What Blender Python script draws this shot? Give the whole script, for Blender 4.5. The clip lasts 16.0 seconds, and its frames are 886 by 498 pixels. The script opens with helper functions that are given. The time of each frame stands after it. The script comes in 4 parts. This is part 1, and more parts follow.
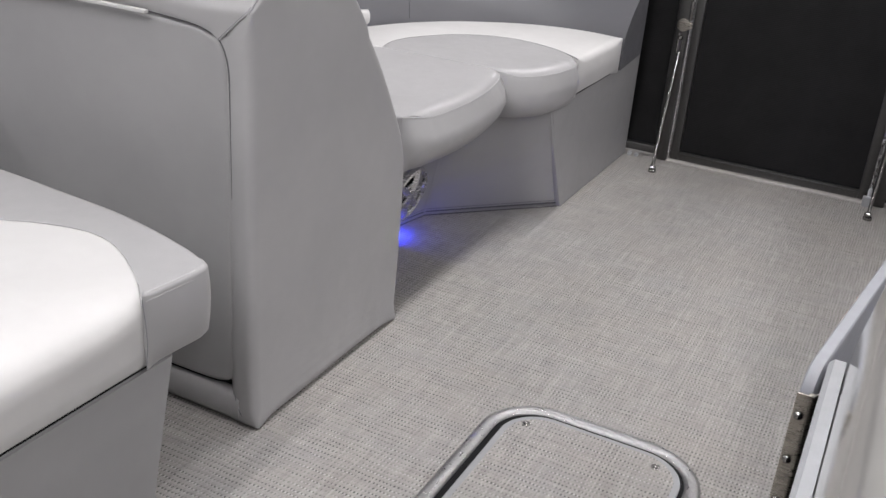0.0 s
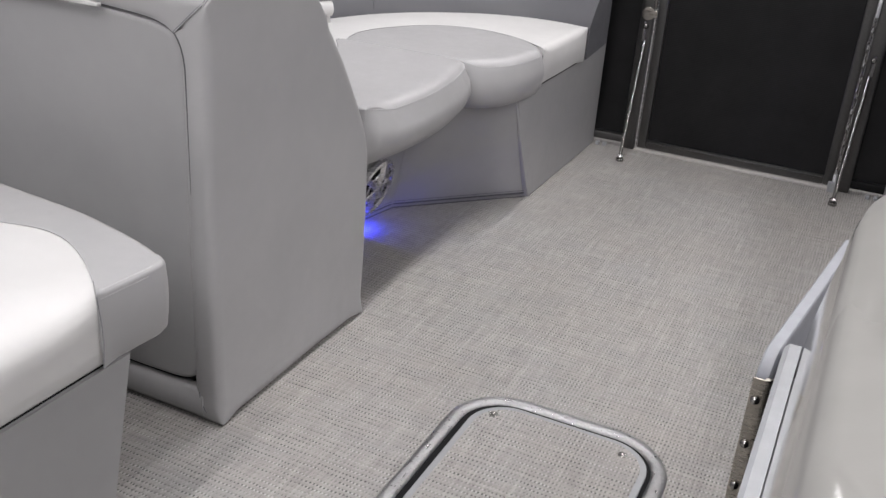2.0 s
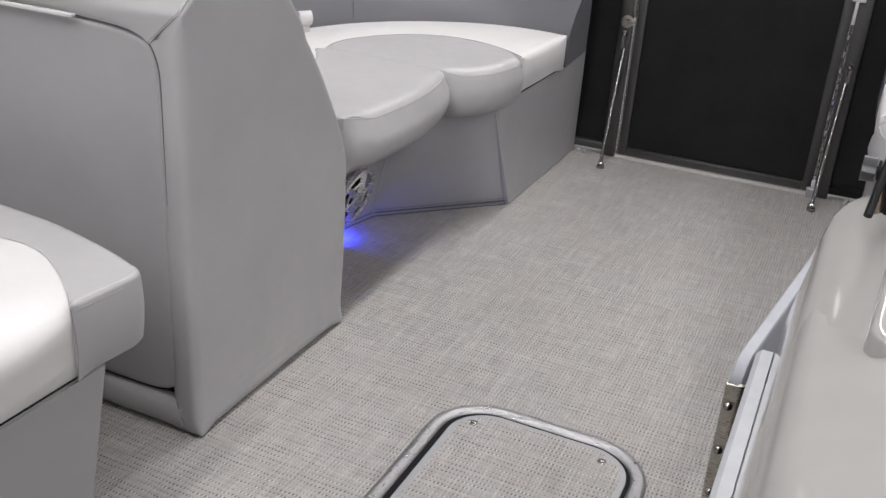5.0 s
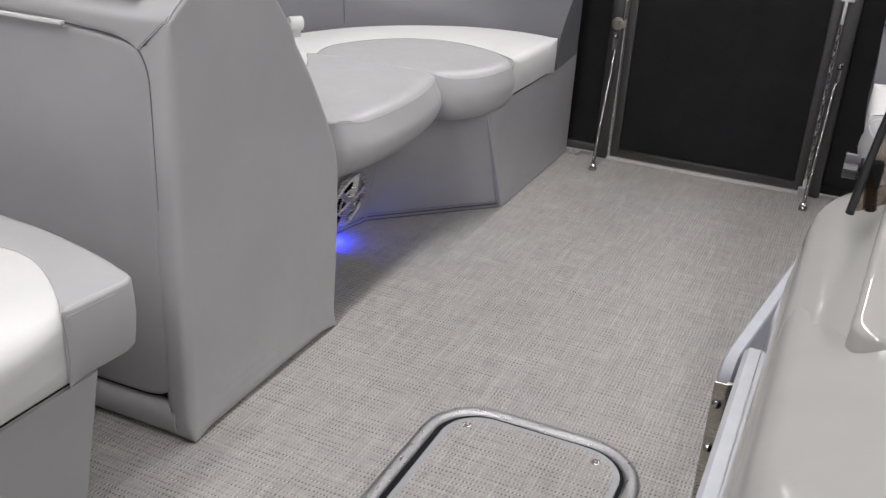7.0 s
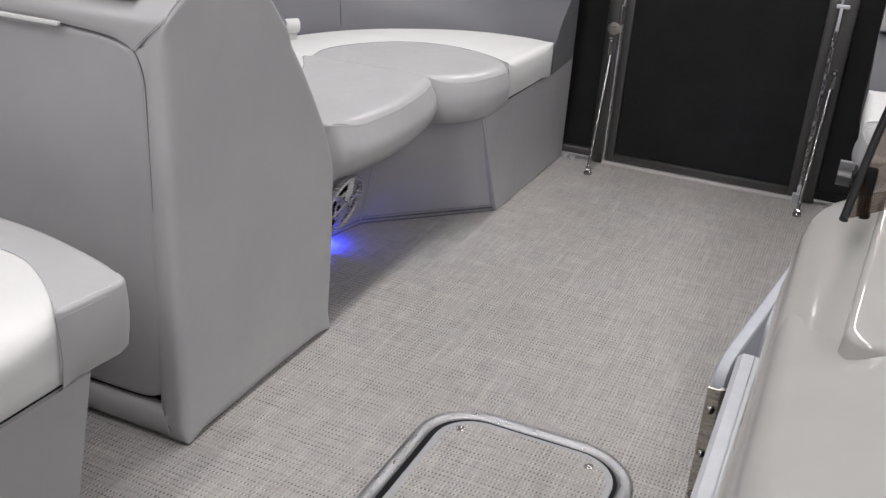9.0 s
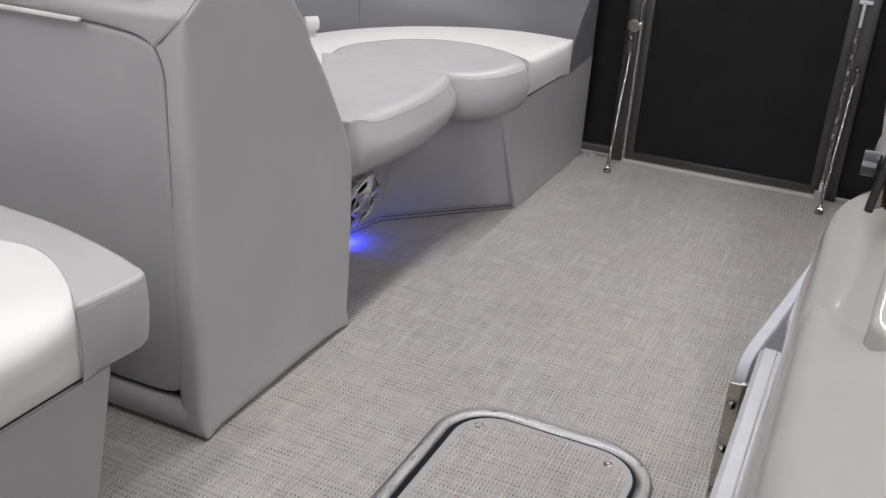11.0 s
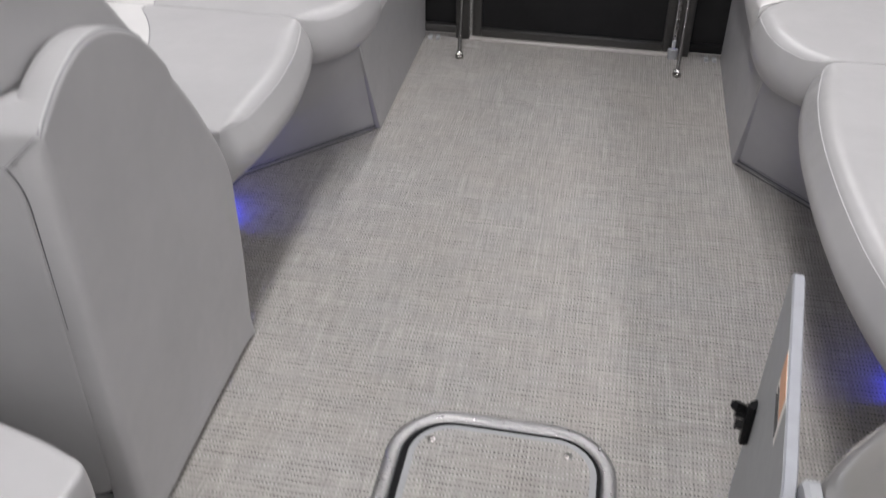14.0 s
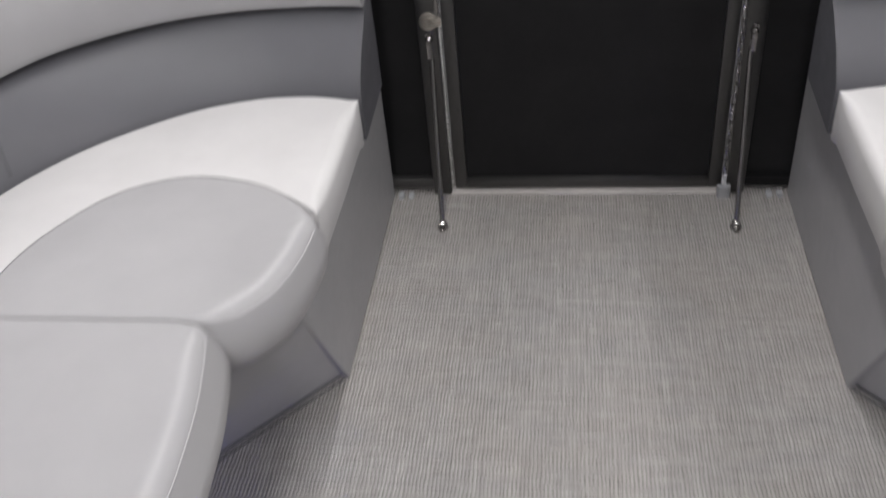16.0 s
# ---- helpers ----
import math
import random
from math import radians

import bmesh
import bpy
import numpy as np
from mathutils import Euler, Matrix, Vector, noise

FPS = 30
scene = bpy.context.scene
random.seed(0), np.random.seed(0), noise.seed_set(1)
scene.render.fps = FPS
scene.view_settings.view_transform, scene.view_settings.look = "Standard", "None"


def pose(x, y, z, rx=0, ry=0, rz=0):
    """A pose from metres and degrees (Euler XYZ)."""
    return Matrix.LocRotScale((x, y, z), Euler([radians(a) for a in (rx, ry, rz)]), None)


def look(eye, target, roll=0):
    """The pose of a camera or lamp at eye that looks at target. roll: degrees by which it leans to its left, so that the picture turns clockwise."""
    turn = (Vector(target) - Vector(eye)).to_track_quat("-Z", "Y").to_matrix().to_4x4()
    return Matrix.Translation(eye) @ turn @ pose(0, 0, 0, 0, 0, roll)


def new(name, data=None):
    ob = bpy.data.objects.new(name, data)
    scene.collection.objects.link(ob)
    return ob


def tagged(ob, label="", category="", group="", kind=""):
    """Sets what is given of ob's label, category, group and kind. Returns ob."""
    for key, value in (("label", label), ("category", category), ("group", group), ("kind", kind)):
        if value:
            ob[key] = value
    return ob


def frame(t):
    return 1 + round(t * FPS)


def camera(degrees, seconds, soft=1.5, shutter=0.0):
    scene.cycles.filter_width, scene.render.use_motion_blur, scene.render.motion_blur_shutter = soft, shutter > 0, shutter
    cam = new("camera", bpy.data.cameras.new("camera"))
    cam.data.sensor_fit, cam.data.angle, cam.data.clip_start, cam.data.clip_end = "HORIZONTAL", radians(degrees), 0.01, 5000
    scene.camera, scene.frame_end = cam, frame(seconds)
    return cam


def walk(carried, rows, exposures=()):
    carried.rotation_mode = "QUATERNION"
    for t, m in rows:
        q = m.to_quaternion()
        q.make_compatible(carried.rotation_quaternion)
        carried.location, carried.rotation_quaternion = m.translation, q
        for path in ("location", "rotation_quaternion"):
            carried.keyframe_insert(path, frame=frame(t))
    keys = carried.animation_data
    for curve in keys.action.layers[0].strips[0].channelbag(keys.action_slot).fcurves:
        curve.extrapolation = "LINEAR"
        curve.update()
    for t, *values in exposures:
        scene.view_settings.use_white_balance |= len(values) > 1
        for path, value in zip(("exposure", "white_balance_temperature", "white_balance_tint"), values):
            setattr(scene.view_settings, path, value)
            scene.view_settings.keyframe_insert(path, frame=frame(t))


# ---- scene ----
from mathutils.geometry import tessellate_polygon

cam = camera(50.3, 16.0, shutter=0.5)
PATH = [
    (0, (0.381, -0.311, 1.071), (-0.414, 1.327, 0.243), 4.4),
    (0.5, (0.387, -0.299, 1.066), (-0.398, 1.341, 0.232), 4.3),
    (1, (0.389, -0.297, 1.066), (-0.381, 1.349, 0.231), 4.3),
    (1.5, (0.395, -0.29, 1.064), (-0.36, 1.361, 0.225), 4.2),
    (2, (0.399, -0.295, 1.068), (-0.347, 1.36, 0.229), 4.1),
    (2.5, (0.395, -0.29, 1.066), (-0.349, 1.366, 0.227), 4.1),
    (3, (0.398, -0.294, 1.068), (-0.339, 1.368, 0.235), 4.3),
    (3.5, (0.402, -0.29, 1.066), (-0.328, 1.377, 0.236), 4.3),
    (4, (0.403, -0.288, 1.067), (-0.321, 1.383, 0.24), 4.4),
    (6.5, (0.424, -0.293, 1.074), (-0.297, 1.385, 0.258), 3.4),
    (7, (0.421, -0.291, 1.071), (-0.296, 1.39, 0.257), 3.5),
    (7.5, (0.42, -0.288, 1.068), (-0.294, 1.394, 0.254), 3.6),
    (8, (0.42, -0.287, 1.07), (-0.29, 1.397, 0.256), 3.8),
    (8.5, (0.421, -0.291, 1.073), (-0.286, 1.396, 0.265), 4.0),
    (11, (0.421, -0.29, 1.063), (-0.323, 1.381, 0.254), 3.6),
    (11.2, (0.426, -0.313, 1.07), (-0.44, 1.291, 0.247), 1.4),
    (11.4, (0.44, -0.325, 1.056), (-0.466, 1.248, 0.216), 0.0),
    (11.5, (0.446, -0.333, 1.055), (-0.484, 1.222, 0.208), -0.4),
    (11.7, (0.45, -0.345, 1.054), (-0.493, 1.207, 0.216), -1.6),
    (12, (0.444, -0.328, 1.059), (-0.48, 1.229, 0.21), -2.1),
    (12.5, (0.437, -0.35, 1.059), (-0.44, 1.241, 0.222), -3.4),
    (12.7, (0.412, -0.326, 1.041), (-0.436, 1.294, 0.23), -3.2),
    (12.9, (0.369, -0.287, 1.042), (-0.448, 1.382, 0.303), -3.9),
    (13, (0.36, -0.25, 1.027), (-0.453, 1.426, 0.299), -4.6),
    (13.2, (0.262, -0.162, 0.986), (-0.464, 1.556, 0.264), -4.2),
    (13.3, (0.223, -0.115, 0.996), (-0.411, 1.632, 0.257), -4.0),
    (13.4, (0.187, -0.075, 1.015), (-0.319, 1.686, 0.213), -2.3),
    (13.5, (0.163, -0.053, 1.091), (-0.239, 1.68, 0.176), -1.1),
    (13.6, (0.136, -0.056, 1.153), (-0.206, 1.63, 0.132), 0.4),
    (13.7, (0.124, -0.052, 1.214), (-0.184, 1.585, 0.108), 1.0),
    (13.8, (0.115, -0.049, 1.274), (-0.167, 1.557, 0.116), 1.3),
    (13.9, (0.114, -0.043, 1.321), (-0.163, 1.546, 0.139), 1.1),
    (14, (0.115, -0.037, 1.363), (-0.172, 1.542, 0.169), 0.4),
    (14.2, (0.116, 0.022, 1.399), (-0.178, 1.599, 0.205), -1.4),
    (14.5, (0.122, 0.164, 1.403), (-0.179, 1.74, 0.211), -3.9),
    (14.7, (0.111, 0.268, 1.407), (-0.191, 1.831, 0.196), -4.9),
    (15, (0.088, 0.383, 1.394), (-0.245, 1.934, 0.176), -5.7),
    (15.5, (-0.002, 0.623, 1.424), (-0.304, 2.161, 0.182), -5.9),
    (15.8, (-0.036, 0.8, 1.426), (-0.307, 2.342, 0.182), -5.6),
    (16, (-0.042, 0.96, 1.42), (-0.307, 2.511, 0.184), -5.9),
]
walk(cam, [(t, look(e, g, r)) for t, e, g, r in PATH], exposures=[(0.0, 0.08), (2.0, 0.09), (3.5, 0.17), (7.0, 0.08), (11.0, 0.07), (11.7, -0.12), (12.0, -0.17), (12.5, -0.02), (13.0, 0.12), (13.5, 0.39), (14.0, 0.05), (14.5, -0.02), (15.0, -0.05), (15.5, -0.1), (16.0, -0.09)])

# ---- light ----
world = bpy.data.worlds.new("showroom_air")
scene.world = world
world.use_nodes = True
world.node_tree.nodes["Background"].inputs[0].default_value = (0.9, 0.95, 1.0, 1)
world.node_tree.nodes["Background"].inputs[1].default_value = 0.05
scene.view_settings.exposure = 0.0


def ceiling_lamp(x, y, z, sx, sy, watts, tint=(0.995, 0.968, 0.978)):
    lamp = bpy.data.lights.new("strip_light", "AREA")
    lamp.shape, lamp.size, lamp.size_y, lamp.energy, lamp.color = "RECTANGLE", sx, sy, watts, tint
    ob = new("strip_light", lamp)
    ob.location = (x, y, z)
    return ob


CEILING = 3.9
LAMPS = [(-0.2, 0.6, 46), (-0.2, 3.2, 54), (-0.2, 5.8, 52), (-0.2, -2.0, 87), (-0.2, -4.6, 66), (-3.3, 0.6, 18), (-3.3, 3.2, 18), (-3.3, -2.0, 40), (-3.3, 5.8, 30), (2.95, -2.0, 46), (2.95, 0.6, 41), (2.95, 3.2, 41), (2.95, 5.8, 34), (6.1, -0.7, 36), (6.1, 1.9, 42), (6.1, 4.5, 36)]
for lx, ly, watts in LAMPS:
    ceiling_lamp(lx, ly, CEILING - 0.09, 0.18, 2.3, watts)


# ---- materials ----
class Nodes:
    """Short hand for building a node material."""

    def __init__(self, name):
        self.mat = bpy.data.materials.new(name)
        self.mat.use_nodes = True
        self.tree = self.mat.node_tree
        self.bsdf = self.tree.nodes["Principled BSDF"]
        self.coord = self.tree.nodes.new("ShaderNodeTexCoord").outputs["Object"]

    def link(self, a, b):
        self.tree.links.new(a, b)

    def put(self, socket, value):
        if isinstance(value, bpy.types.NodeSocket):
            self.link(value, socket)
        else:
            socket.default_value = value

    def math(self, op, a, b=0.0, c=0.0):
        n = self.tree.nodes.new("ShaderNodeMath")
        n.operation = op
        for i, v in enumerate((a, b, c)):
            self.put(n.inputs[i], v)
        return n.outputs[0]

    def scaled(self, sx, sy, sz):
        n = self.tree.nodes.new("ShaderNodeMapping")
        self.link(self.coord, n.inputs[0])
        n.inputs["Scale"].default_value = (sx, sy, sz)
        return n.outputs[0]

    def noise(self, scale, detail=3.0, rough=0.55, vec=None):
        n = self.tree.nodes.new("ShaderNodeTexNoise")
        self.link(vec if vec is not None else self.coord, n.inputs["Vector"])
        n.inputs["Scale"].default_value, n.inputs["Detail"].default_value, n.inputs["Roughness"].default_value = scale, detail, rough
        return n.outputs["Fac"]

    def ramp(self, fac, lo, hi, a=0.0, b=1.0):
        n = self.tree.nodes.new("ShaderNodeMapRange")
        self.put(n.inputs[0], fac)
        for i, v in ((1, lo), (2, hi), (3, a), (4, b)):
            n.inputs[i].default_value = v
        return n.outputs[0]

    def mix(self, fac, a, b, blend="MIX"):
        n = self.tree.nodes.new("ShaderNodeMix")
        n.data_type, n.blend_type = "RGBA", blend
        self.put(n.inputs[0], fac)
        for s, v in ((n.inputs[6], a), (n.inputs[7], b)):
            self.put(s, (*v, 1) if isinstance(v, tuple) else v)
        return n.outputs[2]

    def xyz(self):
        n = self.tree.nodes.new("ShaderNodeSeparateXYZ")
        self.link(self.coord, n.inputs[0])
        return n.outputs

    def bump(self, height, strength, distance, before=None):
        n = self.tree.nodes.new("ShaderNodeBump")
        n.inputs["Strength"].default_value, n.inputs["Distance"].default_value = strength, distance
        self.link(height, n.inputs["Height"])
        if before is not None:
            self.link(before, n.inputs["Normal"])
        self.link(n.outputs[0], self.bsdf.inputs["Normal"])
        return n.outputs[0]

    def set(self, **kw):
        for key, value in kw.items():
            s = self.bsdf.inputs[key.replace("_", " ")]
            self.put(s, (*value, 1) if isinstance(value, tuple) else value)
        return self.mat


def tone(c, k):
    return tuple(min(1.0, v * k) for v in c)


def vinyl(name, colour, rough=0.42, wrinkle=0.5, gloss=0.4):
    """Marine upholstery vinyl: fine leather grain, soft waves and faint scuffs."""
    n = Nodes(name)
    patches = n.noise(5.0, 4.0, 0.6)
    scuff = n.noise(38.0, 5.0, 0.65)
    col = n.mix(n.ramp(patches, 0.3, 0.7), tone(colour, 0.95), tone(colour, 1.05))
    col = n.mix(n.ramp(scuff, 0.56, 0.8, 0.0, 0.25), col, tone(colour, 0.94))
    grain = n.noise(1300.0, 2.0, 0.5)
    wave = n.noise(9.0, 2.0, 0.5)
    b = n.bump(wave, wrinkle, 0.006)
    n.bump(grain, 0.22, 0.0006, b)
    return n.set(Base_Color=col, Roughness=n.ramp(scuff, 0.3, 0.75, rough - 0.04, rough + 0.06), Specular_IOR_Level=gloss)


def metal(name, colour, rough, brushed=0.0, pits=0.0):
    n = Nodes(name)
    streak = n.noise(60.0, 4.0, 0.6, n.scaled(1, 1, 12))
    spots = n.noise(160.0, 4.0, 0.7)
    col = n.mix(n.ramp(spots, 0.35, 0.7), tone(colour, 0.86), colour)
    if pits:
        n.bump(n.noise(260.0, 4.0, 0.7), pits, 0.0017)
    return n.set(Base_Color=col, Metallic=1.0, Roughness=n.ramp(streak, 0.3, 0.7, rough * (1 - brushed), rough * (1 + brushed)))


def plain(name, colour, rough=0.5, spec=0.5, speck=40.0, coat=0.0):
    n = Nodes(name)
    col = n.mix(n.ramp(n.noise(speck, 4.0, 0.6), 0.3, 0.7), tone(colour, 0.94), tone(colour, 1.05))
    n.bump(n.noise(420.0, 2.0), 0.08, 0.0005)
    return n.set(Base_Color=col, Roughness=rough, Specular_IOR_Level=spec, Coat_Weight=coat, Coat_Roughness=0.04)


def woven_floor():
    """Woven vinyl decking: dashed warp and weft threads with small gaps between them."""
    n = Nodes("woven_vinyl")
    x, y, _ = n.xyz()
    jitter = n.math("MULTIPLY", n.noise(34.0, 3.0), 0.0085)
    warp = n.math("ABSOLUTE", n.math("SINE", n.math("MULTIPLY", n.math("ADD", x, jitter), math.pi / 0.0074)))
    weft = n.math("ABSOLUTE", n.math("SINE", n.math("MULTIPLY", n.math("ADD", y, jitter), math.pi / 0.0128)))
    gap = n.math("MULTIPLY", n.math("POWER", n.math("SUBTRACT", 1.0, warp), 1.6), n.math("POWER", n.math("SUBTRACT", 1.0, weft), 1.6))
    gap = n.ramp(gap, 0.11, 0.33)
    blocks = n.noise(1.0, 3.0, 0.6, n.scaled(13, 40, 1))
    lengthways = n.noise(1.0, 3.0, 0.7, n.scaled(165, 8, 1))
    crossways = n.noise(1.0, 3.0, 0.7, n.scaled(8, 95, 1))
    dash = n.noise(1.0, 2.0, 0.6, n.scaled(150, 95, 1))
    cloud = n.noise(2.2, 3.0, 0.6)
    light, dark, warm = (0.42, 0.405, 0.386), (0.17, 0.163, 0.157), (0.31, 0.273, 0.24)
    col = n.mix(n.ramp(lengthways, 0.26, 0.74), (0.205, 0.197, 0.19), light)
    col = n.mix(n.ramp(crossways, 0.42, 0.75, 0.0, 0.4), col, (0.31, 0.30, 0.288))
    col = n.mix(n.ramp(crossways, 0.5, 0.3, 0.0, 0.42), col, dark)
    col = n.mix(n.ramp(dash, 0.56, 0.78, 0.0, 0.35), col, (0.47, 0.46, 0.45))
    threads = n.noise(1.0, 2.0, 0.6, n.scaled(62, 3.2, 1))
    col = n.mix(n.ramp(threads, 0.55, 0.72, 0.0, 0.3), col, (0.47, 0.458, 0.44))
    col = n.mix(n.ramp(n.noise(1.0, 2.0, 0.6, n.scaled(4.0, 48, 1)), 0.55, 0.72, 0.0, 0.3), col, (0.47, 0.458, 0.44))
    col = n.mix(n.ramp(n.noise(1.0, 2.0, 0.5, n.scaled(7, 16, 1)), 0.42, 0.66, 0.0, 0.3), col, (0.25, 0.252, 0.256))
    col = n.mix(n.ramp(cloud, 0.35, 0.7, 0.0, 0.3), col, warm)
    glint = n.ramp(n.math("MULTIPLY", n.math("POWER", warp, 3.0), n.math("POWER", n.math("SUBTRACT", 1.0, weft), 1.2)), 0.25, 0.8)
    col = n.mix(n.math("MULTIPLY", glint, n.ramp(n.noise(1.0, 2.0, 0.6, n.scaled(22, 55, 1)), 0.46, 0.64, 0.0, 0.65)), col, (0.62, 0.615, 0.61))
    col = n.mix(n.math("MULTIPLY", gap, n.ramp(blocks, 0.38, 0.6, 0.2, 1.0)), col, (0.02, 0.0185, 0.0175))
    height = n.math("ADD", n.math("MULTIPLY", n.math("ADD", warp, weft), 0.5), n.math("MULTIPLY", dash, 0.6))
    n.bump(height, 0.75, 0.0026)
    return n.set(Base_Color=col, Roughness=n.ramp(dash, 0.3, 0.7, 0.42, 0.6), Specular_IOR_Level=0.35)


def ribbed_black():
    n = Nodes("black_fence_skin")
    z = n.xyz()[2]
    rib = n.math("SINE", n.math("MULTIPLY", z, 2 * math.pi / 0.006))
    col = n.mix(n.ramp(n.noise(7.0, 4.0, 0.6), 0.3, 0.7), (0.008, 0.008, 0.0085), (0.013, 0.013, 0.0135))
    n.bump(rib, 0.25, 0.0008)
    return n.set(Base_Color=col, Roughness=n.ramp(n.noise(60.0), 0.3, 0.7, 0.45, 0.6), Specular_IOR_Level=0.18)


GREY = vinyl("grey_vinyl", (0.37, 0.367, 0.371), 0.32, 0.5, 0.5)
PANEL = vinyl("grey_panel_vinyl", (0.33, 0.328, 0.331), 0.45, 0.25)
DARK = vinyl("charcoal_vinyl", (0.106, 0.106, 0.116), 0.42, 0.3)
WHITE = vinyl("white_vinyl", (0.585, 0.579, 0.574), 0.42)
PIPING = vinyl("piping_vinyl", (0.46, 0.46, 0.465), 0.4, 0.0)
SEAM = vinyl("seam_shadow_thread", (0.09, 0.09, 0.095), 0.7, 0.0)
SEAM_GREY = vinyl("grey_seam_thread", (0.2, 0.2, 0.21), 0.6, 0.0)
FLOOR = woven_floor()
BLACK_SKIN = ribbed_black()
ALU = metal("cast_aluminium", (0.42, 0.42, 0.422), 0.34, 0.3, 1.0)
ALU_DARK = metal("grey_anodised_aluminium", (0.125, 0.123, 0.122), 0.42, 0.2)
ALU_BRIGHT = metal("bright_aluminium", (0.75, 0.75, 0.76), 0.25, 0.2)
CHROME = metal("polished_stainless", (0.36, 0.35, 0.34), 0.2, 0.1)
STEEL = metal("brushed_hinge_steel", (0.5, 0.47, 0.42), 0.3, 0.3)
# real rubber, and the painted shade in gaps and recesses
RUBBER_SHADE = plain("black_rubber_gap_shade", (0.01, 0.01, 0.011), 0.7, 0.08)
BLACK_PLASTIC = plain("black_plastic", (0.007, 0.007, 0.0075), 0.3, 0.15)
GREY_PLASTIC = plain("grey_plastic", (0.36, 0.37, 0.39), 0.4)
LID_TRIM = plain("grey_lid_trim", (0.27, 0.277, 0.288), 0.45)
DOOR_EDGE = plain("pale_grey_door_edge", (0.3, 0.31, 0.34), 0.45)
DOOR_GREY = plain("grey_door_board", (0.3, 0.31, 0.32), 0.5)
WHITE_PLASTIC = plain("white_plastic", (0.55, 0.56, 0.59), 0.4)
PALE_STRIP = plain("pale_strip_paint", (0.46, 0.44, 0.42), 0.45)
CLOUDY = plain("cloudy_plastic", (0.27, 0.275, 0.285), 0.3)
GELCOAT = plain("glossy_grey_gelcoat", (0.31, 0.303, 0.292), 0.06, 0.5, 6.0, 0.0)
ORANGE = plain("orange_sticker_ink", (0.7, 0.38, 0.22), 0.5)
PAPER = plain("white_sticker", (0.75, 0.73, 0.7), 0.5)
INK = plain("dark_ink", (0.05, 0.05, 0.05), 0.6)
WALL_PAINT = plain("showroom_wall_paint", (0.45, 0.45, 0.46), 0.8, 0.3, 3.0)
CEILING_PAINT = plain("showroom_ceiling_paint", (0.6, 0.6, 0.6), 0.8, 0.3, 3.0)
CONCRETE = plain("showroom_concrete", (0.28, 0.28, 0.28), 0.6, 0.4, 2.0)
HULL = plain("hull_side_skin", (0.25, 0.25, 0.26), 0.5, 0.4, 4.0)


def smoked():
    n = Nodes("smoked_acrylic")
    return n.set(Base_Color=(0.3, 0.24, 0.19), Roughness=0.03, Transmission_Weight=0.95, IOR=1.03)


def led_glow():
    n = Nodes("blue_led_lens")
    return n.set(Base_Color=(0.05, 0.08, 0.9), Emission_Color=(0.02, 0.04, 1.0), Emission_Strength=15.0)


SMOKED = smoked()
LED = led_glow()

# ---- building helpers ----
MIRROR = [1.0]


def thing(name, place, label, category, group="", kind=""):
    ob = new(name)
    ob.location = (place[0] * MIRROR[0], place[1], place[2])
    ob.empty_display_size = 0.05
    return tagged(ob, label, category, group, kind)


def base_of(ob):
    p = Vector((0, 0, 0))
    while ob is not None:
        p += ob.location
        ob = ob.parent
    return p


def part(name, bm, material, parent=None, label="", smooth=True):
    """Links a bmesh in world places as one mesh object, under parent if given."""
    if MIRROR[0] < 0:
        for v in bm.verts:
            v.co.x = -v.co.x
        bmesh.ops.reverse_faces(bm, faces=bm.faces[:])
    bmesh.ops.recalc_face_normals(bm, faces=bm.faces[:])
    if parent is not None:
        bmesh.ops.translate(bm, verts=bm.verts[:], vec=-base_of(parent))
    me = bpy.data.meshes.new(name)
    flat = bm.faces.layers.int.get("flat")
    for f in bm.faces:
        f.smooth = smooth and not (flat is not None and f[flat])
    for e in bm.edges:
        e.smooth = len(e.link_faces) != 2 or e.calc_face_angle(0.0) < radians(38)
    bm.to_mesh(me)
    bm.free()
    me.materials.append(material)
    ob = new(name, me)
    if parent is not None:
        ob.parent = parent
    if label:
        ob["label"] = label
    return ob


def curve_points(pts, closed=False, step=0.012):
    """Catmull-Rom line through the points, evenly fine."""
    pts = [Vector(p) for p in pts]
    n = len(pts)
    out = []
    for i in range(n if closed else n - 1):
        p1, p2 = pts[i], pts[(i + 1) % n]
        p0 = pts[i - 1] if (i > 0 or closed) else p1 * 2 - p2
        p3 = pts[(i + 2) % n] if (i + 2 < n or closed) else p2 * 2 - p1
        k = max(1, int((p2 - p1).length / step))
        for j in range(k):
            t = j / k
            out.append(0.5 * ((2 * p1) + (p2 - p0) * t + (2 * p0 - 5 * p1 + 4 * p2 - p3) * t * t + (3 * p1 - p0 - 3 * p2 + p3) * t ** 3))
    if not closed:
        out.append(pts[-1])
    return out


def straight(pts, step=0.02):
    out = []
    for a, b in zip(pts[:-1], pts[1:]):
        a, b = Vector(a), Vector(b)
        k = max(1, int((b - a).length / step))
        out += [a.lerp(b, j / k) for j in range(k)]
    out.append(Vector(pts[-1]))
    return out


